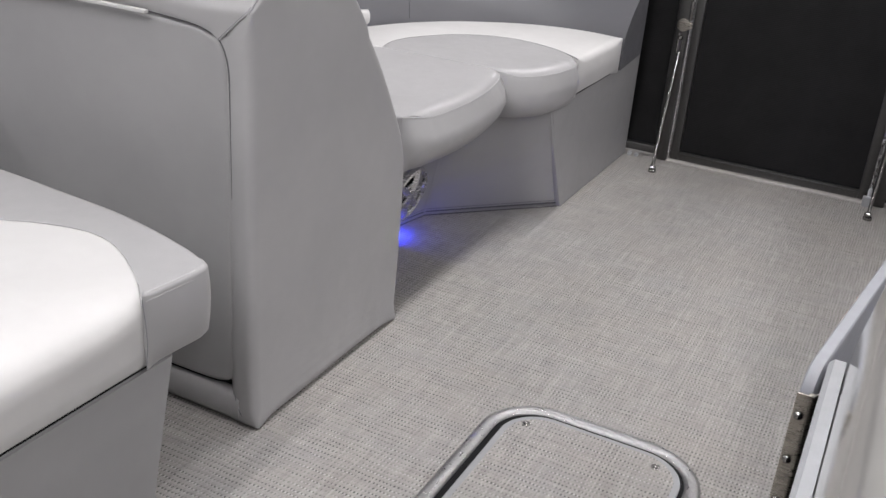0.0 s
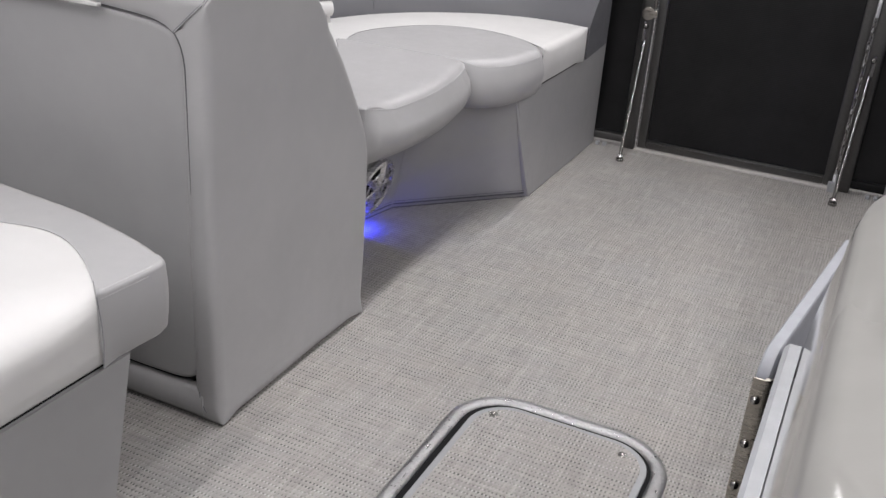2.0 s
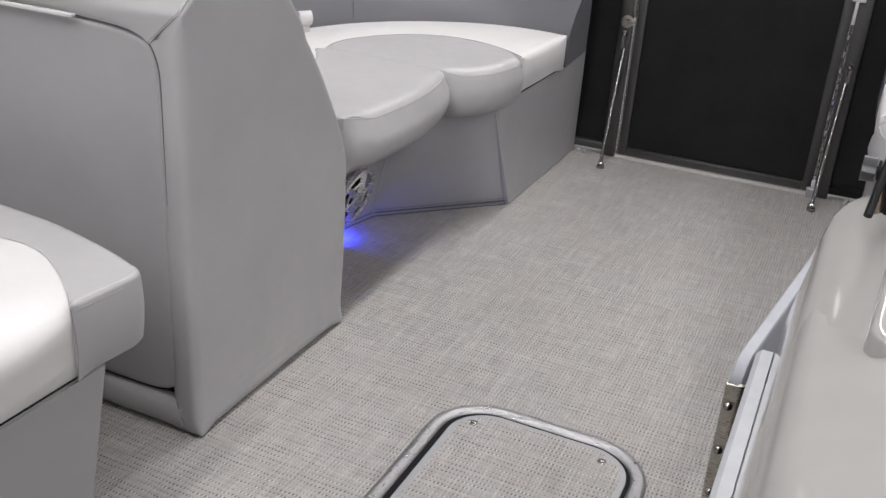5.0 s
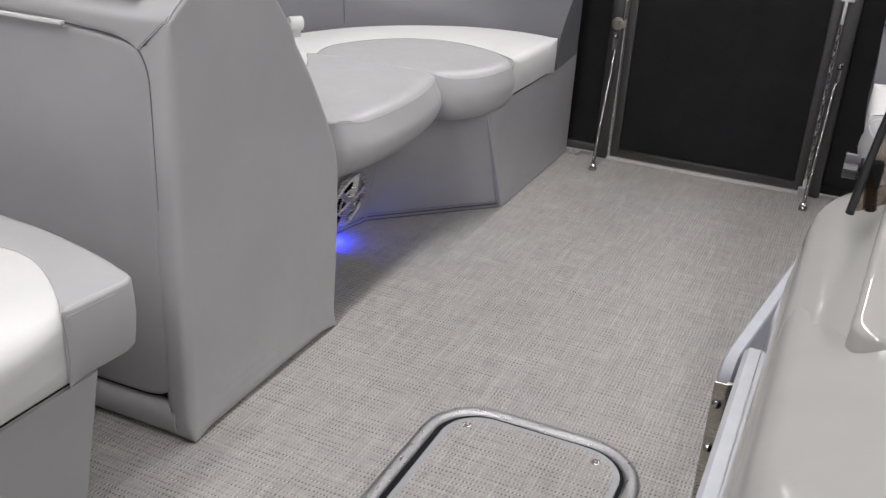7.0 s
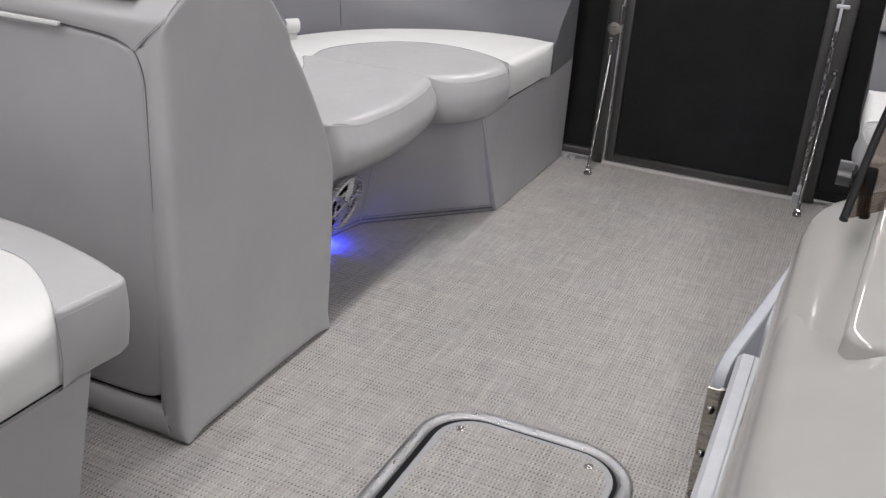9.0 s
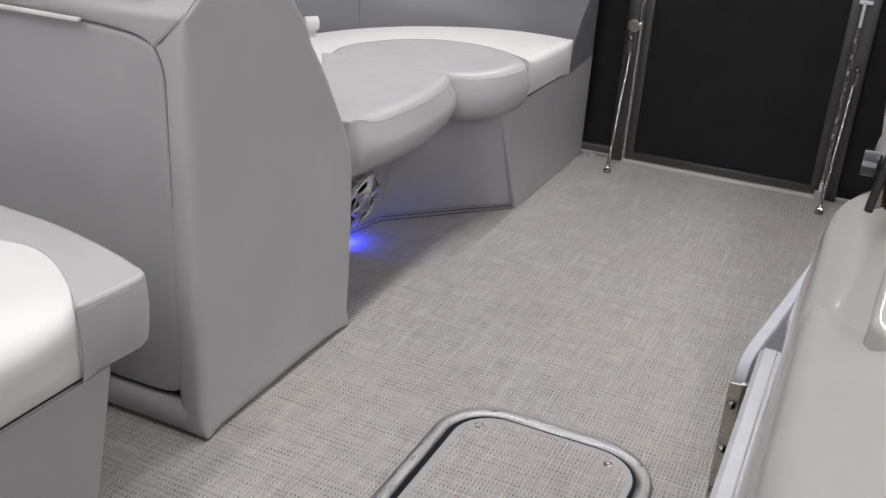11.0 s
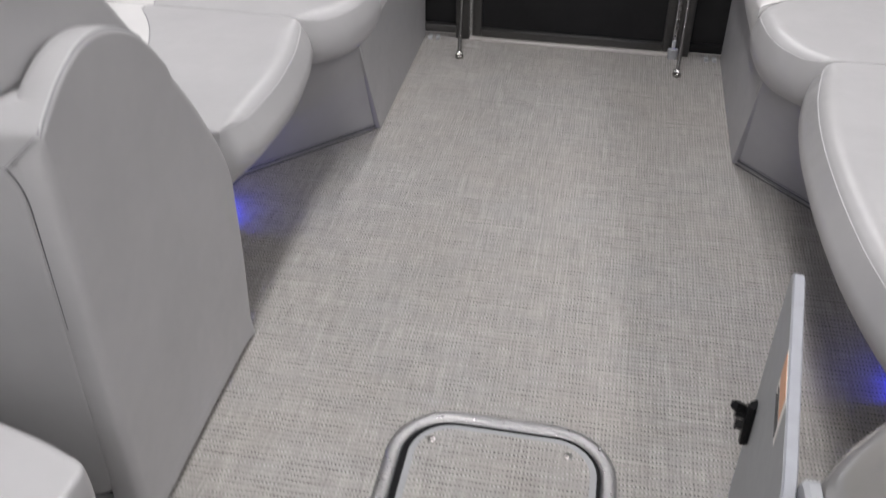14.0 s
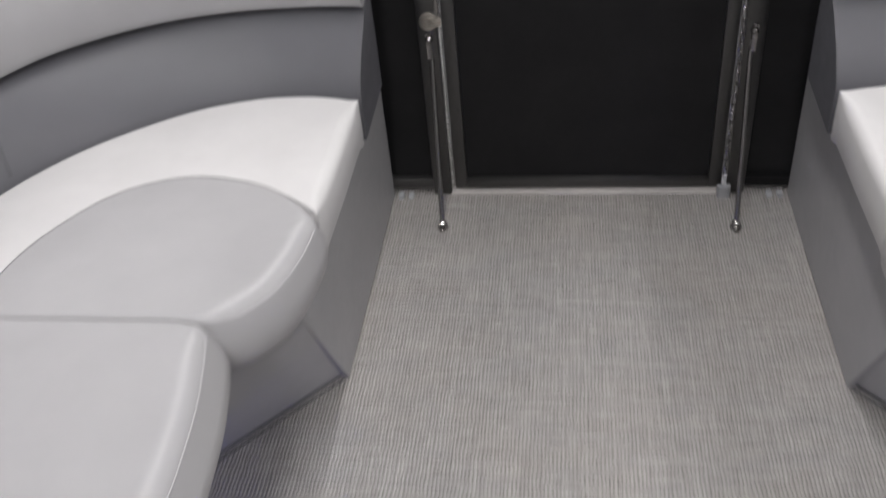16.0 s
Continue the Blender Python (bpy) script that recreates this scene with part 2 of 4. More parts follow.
def outline(*runs):
    """Joins runs of (points, edge radius) into one closed outline with a radius for each point."""
    pts, rad = [], []
    for run, r in runs:
        for p in run:
            p = Vector((p[0], p[1]))
            if not pts or (p - pts[-1]).length > 0.0015:
                pts.append(p)
                rad.append(r)
    if (pts[0] - pts[-1]).length < 0.0015:
        pts.pop(), rad.pop()
    area = sum(a.x * b.y - b.x * a.y for a, b in zip(pts, pts[1:] + pts[:1]))
    if area < 0:
        pts.reverse(), rad.reverse()
    n = len(rad)
    soft = [1.0] * n
    for i in range(n):
        if (pts[i] - pts[i - 1]).angle(pts[(i + 1) % n] - pts[i]) > radians(24):
            rad[i], soft[i] = min(rad[i], 0.003), 0.1
    for _ in range(2):
        for i in list(range(n)) + list(range(n - 1, -1, -1)):
            for j in (i - 1, (i + 1) % n):
                gap = (pts[i] - pts[j]).length
                rad[i] = min(rad[i], rad[j] + 0.42 * gap)
                soft[i] = min(soft[i], soft[j] + gap / 0.035)
    return pts, rad, soft


def inward(pts):
    n = len(pts)
    out = []
    for i in range(n):
        a, b = (pts[i] - pts[i - 1]).normalized(), (pts[(i + 1) % n] - pts[i]).normalized()
        m = a + b
        m = m.normalized() if m.length > 1e-4 else a
        nrm = Vector((-m.y, m.x))
        out.append(nrm * min(1.5, 1.0 / max(0.4, nrm.dot(Vector((-a.y, a.x))))))
    return out


def cushion(shape, h0, h1, drop=0.6, bulge=0.0, tuck=0.008, axes="xyz", lower=None, sag=0.0):
    """A stuffed form: outline extruded from h0 to h1, with rounded upper edge and bulging sides. axes maps (u, v, h) to the world."""
    pts, rad, soft = shape
    nrm = inward(pts)
    bm = bmesh.new()

    def where(p, h):
        c = {axes[0]: p.x, axes[1]: p.y, axes[2]: h}
        return (c["x"], c["y"], c["z"])

    def ring(inset, height, eased=False):
        return [bm.verts.new(where(p + q * inset(r) * (f if eased else 1.0), height(r))) for p, q, r, f in zip(pts, nrm, rad, soft)]

    up = 1 if h1 > h0 else -1
    low = lower if lower is not None else tuck
    rings = [ring(lambda r: low + 0.004, lambda r: h0, True), ring(lambda r: low * 0.35, lambda r: h0 + up * 0.010, True)]
    for k in (0.25, 0.5, 0.75):
        rings.append(ring(lambda r: low * 0.35 * (1 - k) - bulge * math.sin(math.pi * k), lambda r: h0 + up * 0.010 + (h1 - up * r * drop - h0 - up * 0.010) * k, True))
    for a in (0, 20, 40, 60, 75, 90):
        s = radians(a)
        rings.append(ring(lambda r: r * (1 - math.cos(s)), lambda r: h1 - up * r * drop * (1 - math.sin(s))))
    rings.append(ring(lambda r: r + 0.002, lambda r: h1))
    n = len(pts)
    for lo, hi in zip(rings[:-1], rings[1:]):
        for i in range(n):
            bm.faces.new((lo[i], lo[(i + 1) % n], hi[(i + 1) % n], hi[i]))
    flat = bm.faces.layers.int.new("flat")
    for r in (rings[-1], rings[0][::-1]):
        ring_verts = [bm.verts.new(v.co) for v in r]
        u, w = "xyz".index(axes[0]), "xyz".index(axes[1])
        flatpts = [Vector((v.co[u], v.co[w], 0.0)) for v in r]
        for i, j, k in tessellate_polygon([flatpts]):
            a, b, c = flatpts[i], flatpts[j], flatpts[k]
            turn = (b.x - a.x) * (c.y - a.y) - (b.y - a.y) * (c.x - a.x)
            if abs(turn) > 1e-9:
                tri = (i, j, k) if turn > 0 else (i, k, j)
                bm.faces.new([ring_verts[q] for q in tri])[flat] = 1
    return bm


def tube(pts, radius, sides=8, closed=False, flat=1.0):
    """A round (or flattened) rod along a line."""
    pts = [Vector(p) for p in pts]
    bm = bmesh.new()
    n = len(pts)
    rings = []
    ref = None
    for i in range(n):
        d = (pts[(i + 1) % n] - pts[i - 1]) if closed or 0 < i < n - 1 else (pts[1] - pts[0] if i == 0 else pts[-1] - pts[-2])
        d.normalize()
        if ref is None:
            ref = d.orthogonal()
        a = (ref - d * ref.dot(d)).normalized()
        ref = a
        b = d.cross(a)
        rings.append([bm.verts.new(pts[i] + (a * math.cos(2 * math.pi * k / sides) + b * math.sin(2 * math.pi * k / sides) * flat) * radius) for k in range(sides)])
    for i in range(n if closed else n - 1):
        lo, hi = rings[i], rings[(i + 1) % n]
        for k in range(sides):
            bm.faces.new((lo[k], lo[(k + 1) % sides], hi[(k + 1) % sides], hi[k]))
    if not closed:
        bm.faces.new(rings[0]), bm.faces.new(rings[-1][::-1])
    return bm


def box(x0, x1, y0, y1, z0, z1, bevel=0.0, segments=2):
    bm = bmesh.new()
    bmesh.ops.create_cube(bm, size=1.0)
    for v in bm.verts:
        v.co = ((x0 + x1) / 2 + v.co.x * (x1 - x0), (y0 + y1) / 2 + v.co.y * (y1 - y0), (z0 + z1) / 2 + v.co.z * (z1 - z0))
    if bevel:
        bmesh.ops.bevel(bm, geom=bm.edges[:], offset=bevel, segments=segments, affect="EDGES", profile=0.5)
    return bm


def loft(curves, caps=True, closed=False):
    """A skin over curves of equal point count; caps closes the two ends across the curves."""
    bm = bmesh.new()
    rows = [[bm.verts.new(p) for p in c] for c in curves]
    n = len(rows[0])
    for a, b in zip(rows[:-1], rows[1:]):
        for i in range(n if closed else n - 1):
            bm.faces.new((a[i], a[(i + 1) % n], b[(i + 1) % n], b[i]))
    if caps and closed:
        bm.faces.new(rows[0][::-1]), bm.faces.new(rows[-1])
    elif caps:
        for i in (0, n - 1):
            bm.faces.new([r[i] for r in rows])
        for i in range(n - 1):
            bm.faces.new((rows[-1][i], rows[-1][i + 1], rows[0][i + 1], rows[0][i]))
    return bm


def disc(centre, axis, radius, depth, dome=0.0, sides=16):
    """A short cylinder from centre along axis, with a rounded face."""
    bm = bmesh.new()
    axis = Vector(axis).normalized()
    a = axis.orthogonal().normalized()
    b = axis.cross(a)
    c = Vector(centre)
    rings = []
    for r, h in ((1.0, 0.0), (1.0, 0.7), (0.86, 1.0), (0.45, 1.0 + dome)):
        rings.append([bm.verts.new(c + (a * math.cos(2 * math.pi * k / sides) + b * math.sin(2 * math.pi * k / sides)) * radius * r + axis * depth * h) for k in range(sides)])
    for lo, hi in zip(rings[:-1], rings[1:]):
        for k in range(sides):
            bm.faces.new((lo[k], lo[(k + 1) % sides], hi[(k + 1) % sides], hi[k]))
    bm.faces.new(rings[0][::-1]), bm.faces.new(rings[-1])
    return bm


def rounded_rect(x0, x1, y0, y1, r, n=10):
    pts = []
    for cx, cy, a0 in ((x1 - r, y1 - r, 0), (x0 + r, y1 - r, 90), (x0 + r, y0 + r, 180), (x1 - r, y0 + r, 270)):
        for k in range(n + 1):
            a = radians(a0 + 90 * k / n)
            pts.append((cx + r * math.cos(a), cy + r * math.sin(a)))
    return pts


def join(*bms):
    """One bmesh from several."""
    out = bms[0]
    for other in bms[1:]:
        me = bpy.data.meshes.new("tmp")
        other.to_mesh(me)
        other.free()
        out.from_mesh(me)
        bpy.data.meshes.remove(me)
    return out


# ---- setting ----
deck = tagged(part("floor", box(-1.36, 1.36, -2.2, 3.25, -0.04, 0.0), FLOOR, smooth=False), "grey woven vinyl boat deck", "floor", kind="structure")
tagged(part("ground", box(-7.0, 7.0, -7.0, 9.0, -0.1, -0.04), CONCRETE, smooth=False), "plain concrete showroom ground", "ground", kind="structure")
tagged(part("ceiling", box(-7.0, 7.0, -7.0, 9.0, CEILING, CEILING + 0.1), CEILING_PAINT, smooth=False), "plain pale showroom ceiling", "ceiling", kind="structure")
for nm, b in (("wall_north", (-7, 7, 9, 9.1)), ("wall_south", (-7, 7, -7.1, -7)), ("wall_east", (7, 7.1, -7, 9)), ("wall_west", (-7.1, -7, -7, 9))):
    tagged(part(nm, box(*b, -0.04, CEILING), WALL_PAINT, smooth=False), "plain painted showroom wall", "wall", kind="structure")
for sx, nm in ((-1, "wall_port"), (1, "wall_starboard")):
    a, b = sorted((sx * 1.34, sx * 1.36))
    tagged(part(nm, box(a, b, -2.2, 3.03, 0.0, 0.78), HULL, smooth=False), "grey boat side fence skin behind the seats", "wall", kind="structure")
for lx, ly, watts in LAMPS:
    tagged(part("ceiling_light", box(lx - 0.12, lx + 0.12, ly - 1.2, ly + 1.2, CEILING - 0.08, CEILING - 0.002, 0.01), WHITE_PLASTIC), "white strip light housing on the showroom ceiling", "ceiling light", "showroom strip lights")

# ---- bow fence and gate ----
for sx in (-1, 1):
    MIRROR[0] = -sx
    fence = thing("fence_panel", (-0.85, 3.0, 0.0), "black ribbed fence panel with grey aluminium frame", "fence panel", "bow fence panels")
    part("skin", box(-1.33, -0.39, 2.996, 3.006, 0.03, 0.78), BLACK_SKIN, fence, smooth=False)
    part("bottom_rail", box(-1.33, -0.392, 2.975, 3.02, 0.018, 0.046, 0.003), ALU_DARK if sx < 0 else BLACK_PLASTIC, fence, "dark bottom rail")
    part("top_rail", box(-1.33, -0.392, 2.975, 3.02, 0.76, 0.8, 0.004), ALU_DARK, fence)
    part("post", box(-0.393, -0.3475, 2.972, 3.02, 0.0, 0.8, 0.004), ALU_DARK, fence, "dark grey square aluminium post")
    part("bright_edge", box(-0.3465, -0.3395, 2.978, 3.0, 0.0, 0.78, 0.001), ALU_BRIGHT, fence, "bright bare aluminium edge strip")
    for fx in (-0.478, -0.452):
        part("spacer_foot", box(fx - 0.0065, fx + 0.0065, 2.948, 2.970, 0.0, 0.013, 0.003), GREY_PLASTIC, fence, "small cloudy plastic spacer foot")

    rod = thing("brace_rod", (-0.355, 2.827, 0.0), "polished stainless brace rod from deck to gate post", "brace rod", "gate brace rods")
    part("shaft", tube([(-0.355, 2.827, 0.02), (-0.366, 2.975, 0.40)], 0.0062, 12), CHROME, rod)
    part("top_eye", tube([(-0.366, 2.972, 0.395), (-0.366, 2.974, 0.415), (-0.367, 2.974, 0.46)], 0.0125, 10, flat=0.4), CHROME, rod, "flattened rod end")
    part("bolt", disc((-0.367, 2.971, 0.445), (0, -1, 0.1), 0.009, 0.012, 0.3), CHROME, rod, "domed bolt")
    part("foot", join(disc((-0.355, 2.827, 0.0), (0, 0, 1), 0.014, 0.01, 0.2), disc((-0.362, 2.822, 0.016), (1, 0, 0), 0.009, 0.016, 0.2), box(-0.362, -0.348, 2.805, 2.83, 0.002, 0.012, 0.003)), CHROME, rod, "small chrome deck bracket")
MIRROR[0] = 1.0

gate = thing("boat_gate", (0.0, 3.0, 0.0), "closed bow gate with black ribbed skin and grey aluminium frame", "gate")
part("skin", box(-0.308, 0.308, 2.998, 3.006, 0.03, 0.77), BLACK_SKIN, gate, smooth=False)
for sx in (-1, 1):
    a, b = sorted((sx * 0.306, sx * 0.3375))
    part("stile", box(a, b, 2.985, 3.018, 0.01, 0.8, 0.003), ALU_DARK, gate)
part("bottom_rail", box(-0.306, 0.306, 2.986, 3.018, 0.01, 0.04, 0.003), ALU_DARK, gate)
part("rail_lip", box(-0.306, 0.306, 2.98, 2.986, 0.03, 0.036, 0.001), ALU_DARK, gate)
part("top_rail", box(-0.306, 0.306, 2.986, 3.018, 0.77, 0.8, 0.003), ALU_DARK, gate)
tagged(part("threshold_strip", box(-0.345, 0.345, 2.966, 2.99, 0.0, 0.007, 0.002), PALE_STRIP), "thin pale threshold strip under the gate", "threshold strip")

catch = thing("gate_catch", (-0.362, 2.972, 0.45), "round stainless gate catch plate on the post", "gate catch")
part("plate", disc((-0.366, 2.972, 0.488), (0, -1, 0), 0.022, 0.004), STEEL, catch)
part("arm", box(-0.365, -0.335, 2.962, 2.97, 0.478, 0.5, 0.002), STEEL, catch)
part("clip", box(-0.35, -0.34, 2.964, 2.976, 0.505, 0.57, 0.002), CHROME, catch, "bright slotted clip strip")

chain = thing("gate_chain", (0.341, 2.968, 0.02), "thin steel safety chain hanging down the gate post", "chain")
for i in range(20):
    z = 0.065 + i * 0.0262
    turn = (i % 2) * 90 + 25
    ring = []
    for k in range(12):
        a = 2 * math.pi * k / 12
        u, v = 0.0058 * math.cos(a), 0.0168 * math.sin(a)
        ring.append((0.342 + u * math.cos(radians(turn)) + 0.0015 * math.sin(i * 0.7), 2.966 + u * math.sin(radians(turn)), z + v))
    part("link", tube(ring, 0.0019, 6, closed=True), CHROME, chain)
part("clip", join(box(0.3405, 0.3495, 2.957, 2.968, 0.578, 0.65, 0.002), box(0.328, 0.368, 2.957, 2.97, 0.648, 0.66, 0.003)), WHITE_PLASTIC, chain, "white plastic clip")
part("sleeve", tube([(0.341, 2.966, 0.02), (0.341, 2.966, 0.06)], 0.006, 10), WHITE_PLASTIC, chain, "pale plastic sleeve")
tagged(part("bumper", cushion(outline((curve_points([(0.329, 2.947), (0.353, 2.947), (0.356, 2.965), (0.326, 2.965)], True, 0.006), 0.008)), 0.0, 0.034, tuck=0.001), CLOUDY), "cloudy plastic bumper block at the gate post", "bumper")


# ---- bow lounges ----
def bow_lounge(side):
    MIRROR[0] = 1.0 if side == "port" else -1.0
    lounge = thing("bow_lounge", (-0.85, 2.3, 0.0), "grey and white vinyl bow lounge with curved charcoal backrest", "lounge seat", "bow lounges")
    long = side != "port"

    def aft(y):
        """The starboard lounge reaches further aft."""
        return 1.964 - (1.964 - y) * 1.75 if long and y < 1.964 else y

    def reach(pts):
        return [(p[0], aft(p[1]), *p[2:]) for p in pts]
    # plinth
    low = [(-0.507, 2.97), (-1.33, 2.97), (-1.33, aft(1.42)), (-0.845, aft(1.42)), (-0.83, 1.86), (-0.809, 1.988), (-0.512, 2.313)]
    top = [(-0.505, 2.97), (-1.33, 2.97), (-1.33, aft(1.42)), (-0.745, aft(1.42)), (-0.73, 1.815), (-0.695, 1.90), (-0.494, 2.115)]
    bm = loft([[(x, y, 0.0) for x, y in low], [(x * 0.98 + t[0] * 0.02, y * 0.98 + t[1] * 0.02, 0.012) for (x, y), t in zip(low, top)], [(x, y, 0.362) for x, y in top]], closed=True)
    bmesh.ops.bevel(bm, geom=[e for e in bm.edges if abs(e.verts[0].co.z - e.verts[1].co.z) > 0.2], offset=0.008, segments=3, affect="EDGES")
    part("plinth", bm, PANEL, lounge, "grey vinyl covered seat base")
    # aisle side panel
    pan = [(2.309, 0.0), (2.972, 0.0), (2.972, 0.378), (2.65, 0.364), (2.111, 0.36)]
    part("side_panel", cushion(outline((straight([(*p, 0) for p in pan] + [(*pan[0], 0)], 0.03), 0.003)), -0.52, -0.4985, axes="yzx", tuck=0.0, drop=1.0), PANEL, lounge, "flat grey vinyl side panel")
    lip = straight([(-0.511, 2.305, 0.012), (-0.805, 1.988, 0.012), (-0.828, 1.862, 0.012), (-0.843, aft(1.44), 0.012)], 0.03)
    part("kick_welt", tube(lip, 0.002, 8), DARK, lounge)
    part("kick_seam", tube([q + Vector((0.004, -0.003, 0.010)) for q in lip], 0.0009, 6), SEAM_GREY, lounge)
    part("kick_strip", tube([q + Vector((0.003, -0.003, -0.010)) for q in lip], 0.002, 6), DARK, lounge, "thin dark kick strip at the deck")
    # added black tube paints in the dark contact below the seat border
    part("under_seat_gap_shade", tube([(-0.487, 2.225, 0.3665), (-0.486, 2.45, 0.3675), (-0.487, 2.625, 0.3675)], 0.0022, 6), RUBBER_SHADE, lounge)

    lobe_a = curve_points([(-0.4725, 2.215), (-0.475, 2.17), (-0.483, 2.115), (-0.504, 2.05), (-0.541, 2.0), (-0.572, 1.9775), (-0.592, 1.971), (-0.612, 1.969)], step=0.004)
    if long:
        lobe_b = curve_points([(-0.616, 1.965), (-0.598, 1.961), (-0.586, 1.949), (-0.575, 1.915), (-0.553, 1.80), (-0.541, 1.645), (-0.543, 1.48), (-0.556, 1.31), (-0.577, 1.18), (-0.60, 1.08), (-0.618, aft(1.417))], step=0.005)
    else:
        lobe_b = curve_points([(-0.616, 1.965), (-0.598, 1.961), (-0.586, 1.949), (-0.575, 1.915), (-0.555, 1.815), (-0.546, 1.72), (-0.544, 1.65), (-0.551, 1.545), (-0.562, 1.47), (-0.579, 1.417)], step=0.005)
    tip = lobe_b[-1].x
    edge_a = curve_points([(-0.963, 1.969), (-0.979, 2.073), (-0.944, 2.189), (-0.863, 2.304), (-0.741, 2.356), (-0.609, 2.332), (-0.508, 2.268), (-0.473, 2.235)])
    edge_b = curve_points(reach([(-1.0, 1.40), (-0.965, 1.50), (-0.905, 1.592), (-0.874, 1.655), (-0.87, 1.73), (-0.90, 1.815), (-0.94, 1.888), (-0.976, 1.94), (-0.972, 1.965)]))
    rear = curve_points([(-0.472, 2.632), (-0.53, 2.648), (-0.60, 2.655), (-0.70, 2.645), (-0.825, 2.595), (-0.967, 2.485), (-1.06, 2.37), (-1.12, 2.25), (-1.158, 2.12), (-1.17, 1.969)])
    cut_a = straight([(-0.612, 1.969), (-0.963, 1.969)])
    rim_a = curve_points([(-0.963, 1.969), (-0.979, 2.073), (-0.944, 2.189), (-0.863, 2.304), (-0.741, 2.356), (-0.609, 2.332), (-0.545, 2.2995)])
    tip_a = curve_points([(-0.545, 2.2995), (-0.51, 2.277), (-0.488, 2.2575), (-0.4765, 2.238), (-0.4725, 2.215)], step=0.004)
    aft_b = straight(reach([(tip, 1.417), (-0.66, 1.417), (-1.0, 1.40)]))
    a3, b3 = 0.478, 0.478
    shape_a = outline((lobe_a, 0.042), (cut_a, 0.004), (rim_a, 0.002), (tip_a, 0.034))
    shape_b = outline((lobe_b, 0.045), (aft_b, 0.03), (edge_b, 0.002), (straight([(-0.972, 1.965), (-0.616, 1.965)]), 0.004))
    part("seat_pad", cushion(shape_a, 0.343, a3, 0.7, 0.014, 0.02), GREY, lounge, "rounded light grey seat pad")
    part("seat_pad", cushion(shape_b, 0.337, b3, 0.7, 0.026, 0.03), GREY, lounge, "rounded light grey seat pad")
    part("seat_surround", cushion(outline((straight([(-0.473, 2.235), (-0.471, 2.45), (-0.472, 2.632)]), 0.026), (rear, 0.01), (straight([(-1.17, 1.969), (-0.963, 1.969)]), 0.006), (edge_a, 0.002)), 0.367, a3 + 0.0005, 0.8, 0.004, 0.012), WHITE, lounge, "white vinyl seat border")
    part("seat_surround", cushion(outline((edge_b, 0.002), (straight([(-0.972, 1.965), (-1.17, 1.964)]), 0.006), (straight(reach([(-1.17, 1.964), (-1.18, 1.38)])), 0.01), (straight(reach([(-1.18, 1.38), (-1.0, 1.40)])), 0.02)), 0.34, b3 + 0.0005, 0.8, 0.0, 0.01), WHITE, lounge, "white vinyl seat border")

    def welt(pts, z, r=0.0018, mat=PIPING):
        part("welt_seam", tube([(p[0], p[1], z) for p in pts], r, 6), mat, lounge)

    def top_welt(shape, lobe, z):
        """Follows the sewn edge of a seat pad."""
        run, nrm = [], inward(shape[0])
        for q in lobe:
            i = min(range(len(shape[0])), key=lambda k: (shape[0][k] - q).length)
            q = shape[0][i] + nrm[i] * (shape[1][i] * 0.08)
            run.append((q.x, q.y, z - shape[1][i] * 0.7 * 0.608 + 0.0006))
        part("welt_seam", tube(run[1:-1], 0.0011, 6), PIPING, lounge)
        return run
    top_welt(shape_a, lobe_a, a3)
    sewn = [Vector(q) for q in top_welt(shape_b, lobe_b, b3)]
    # gathered vinyl where the sewn edge of the pad ends
    fold = [q + Vector((-0.004, 0, 0.0035 * math.sin(math.pi * i / 11) + 0.0005)) for i, q in enumerate(sewn[-14:-2])]
    part("gathered_fold", tube(fold, 0.0026, 8), GREY, lounge)
    top_welt(shape_b, aft_b[:10], b3)
    welt(edge_a[1:-1], a3 - 0.0003, 0.0009, SEAM)
    welt(edge_b[1:-1], b3 - 0.0003, 0.0009, SEAM)

    # backrest: charcoal lower band and light grey upper pad
    n = 46

    def along(pts):
        fine = curve_points([(*p, 0) for p in pts], step=0.004)
        cum = [0.0]
        for a, b in zip(fine[:-1], fine[1:]):
            cum.append(cum[-1] + (b - a).length)
        out = []
        for k in range(n):
            s = cum[-1] * k / (n - 1)
            i = min(len(fine) - 2, max(j for j in range(len(cum)) if cum[j] <= s + 1e-9))
            u = (s - cum[i]) / max(1e-9, cum[i + 1] - cum[i])
            out.append(fine[i].lerp(fine[i + 1], u))
        return out

    foot = along([(-0.474, 2.648), (-0.60, 2.660), (-0.70, 2.650), (-0.825, 2.60), (-0.967, 2.49), (-1.06, 2.375), (-1.12, 2.255), (-1.162, 2.12), (-1.175, 1.98), (-1.175, aft(1.43))])
    head = along([(-0.467, 2.772), (-0.569, 2.779), (-0.761, 2.762), (-0.929, 2.705), (-1.069, 2.60), (-1.14, 2.49), (-1.20, 2.35), (-1.239, 2.208), (-1.258, 2.05), (-1.26, aft(1.43))])
    rearline = along([(-0.472, 2.86), (-0.58, 2.862), (-0.78, 2.84), (-0.96, 2.775), (-1.12, 2.655), (-1.20, 2.53), (-1.26, 2.37), (-1.30, 2.22), (-1.32, 2.05), (-1.32, aft(1.43))])

    def level(k, z):
        if k <= 1:
            return [Vector((a.x + (b.x - a.x) * k, a.y + (b.y - a.y) * k, z)) for a, b in zip(foot, head)]
        return [Vector((a.x + (b.x - a.x) * (k - 1), a.y + (b.y - a.y) * (k - 1), z)) for a, b in zip(head, rearline)]

    def tapered(rows):
        """Rounds the free end of a backrest roll."""
        for row in rows:
            row[0].x += 0.004
            row[1].x += 0.004
        return rows

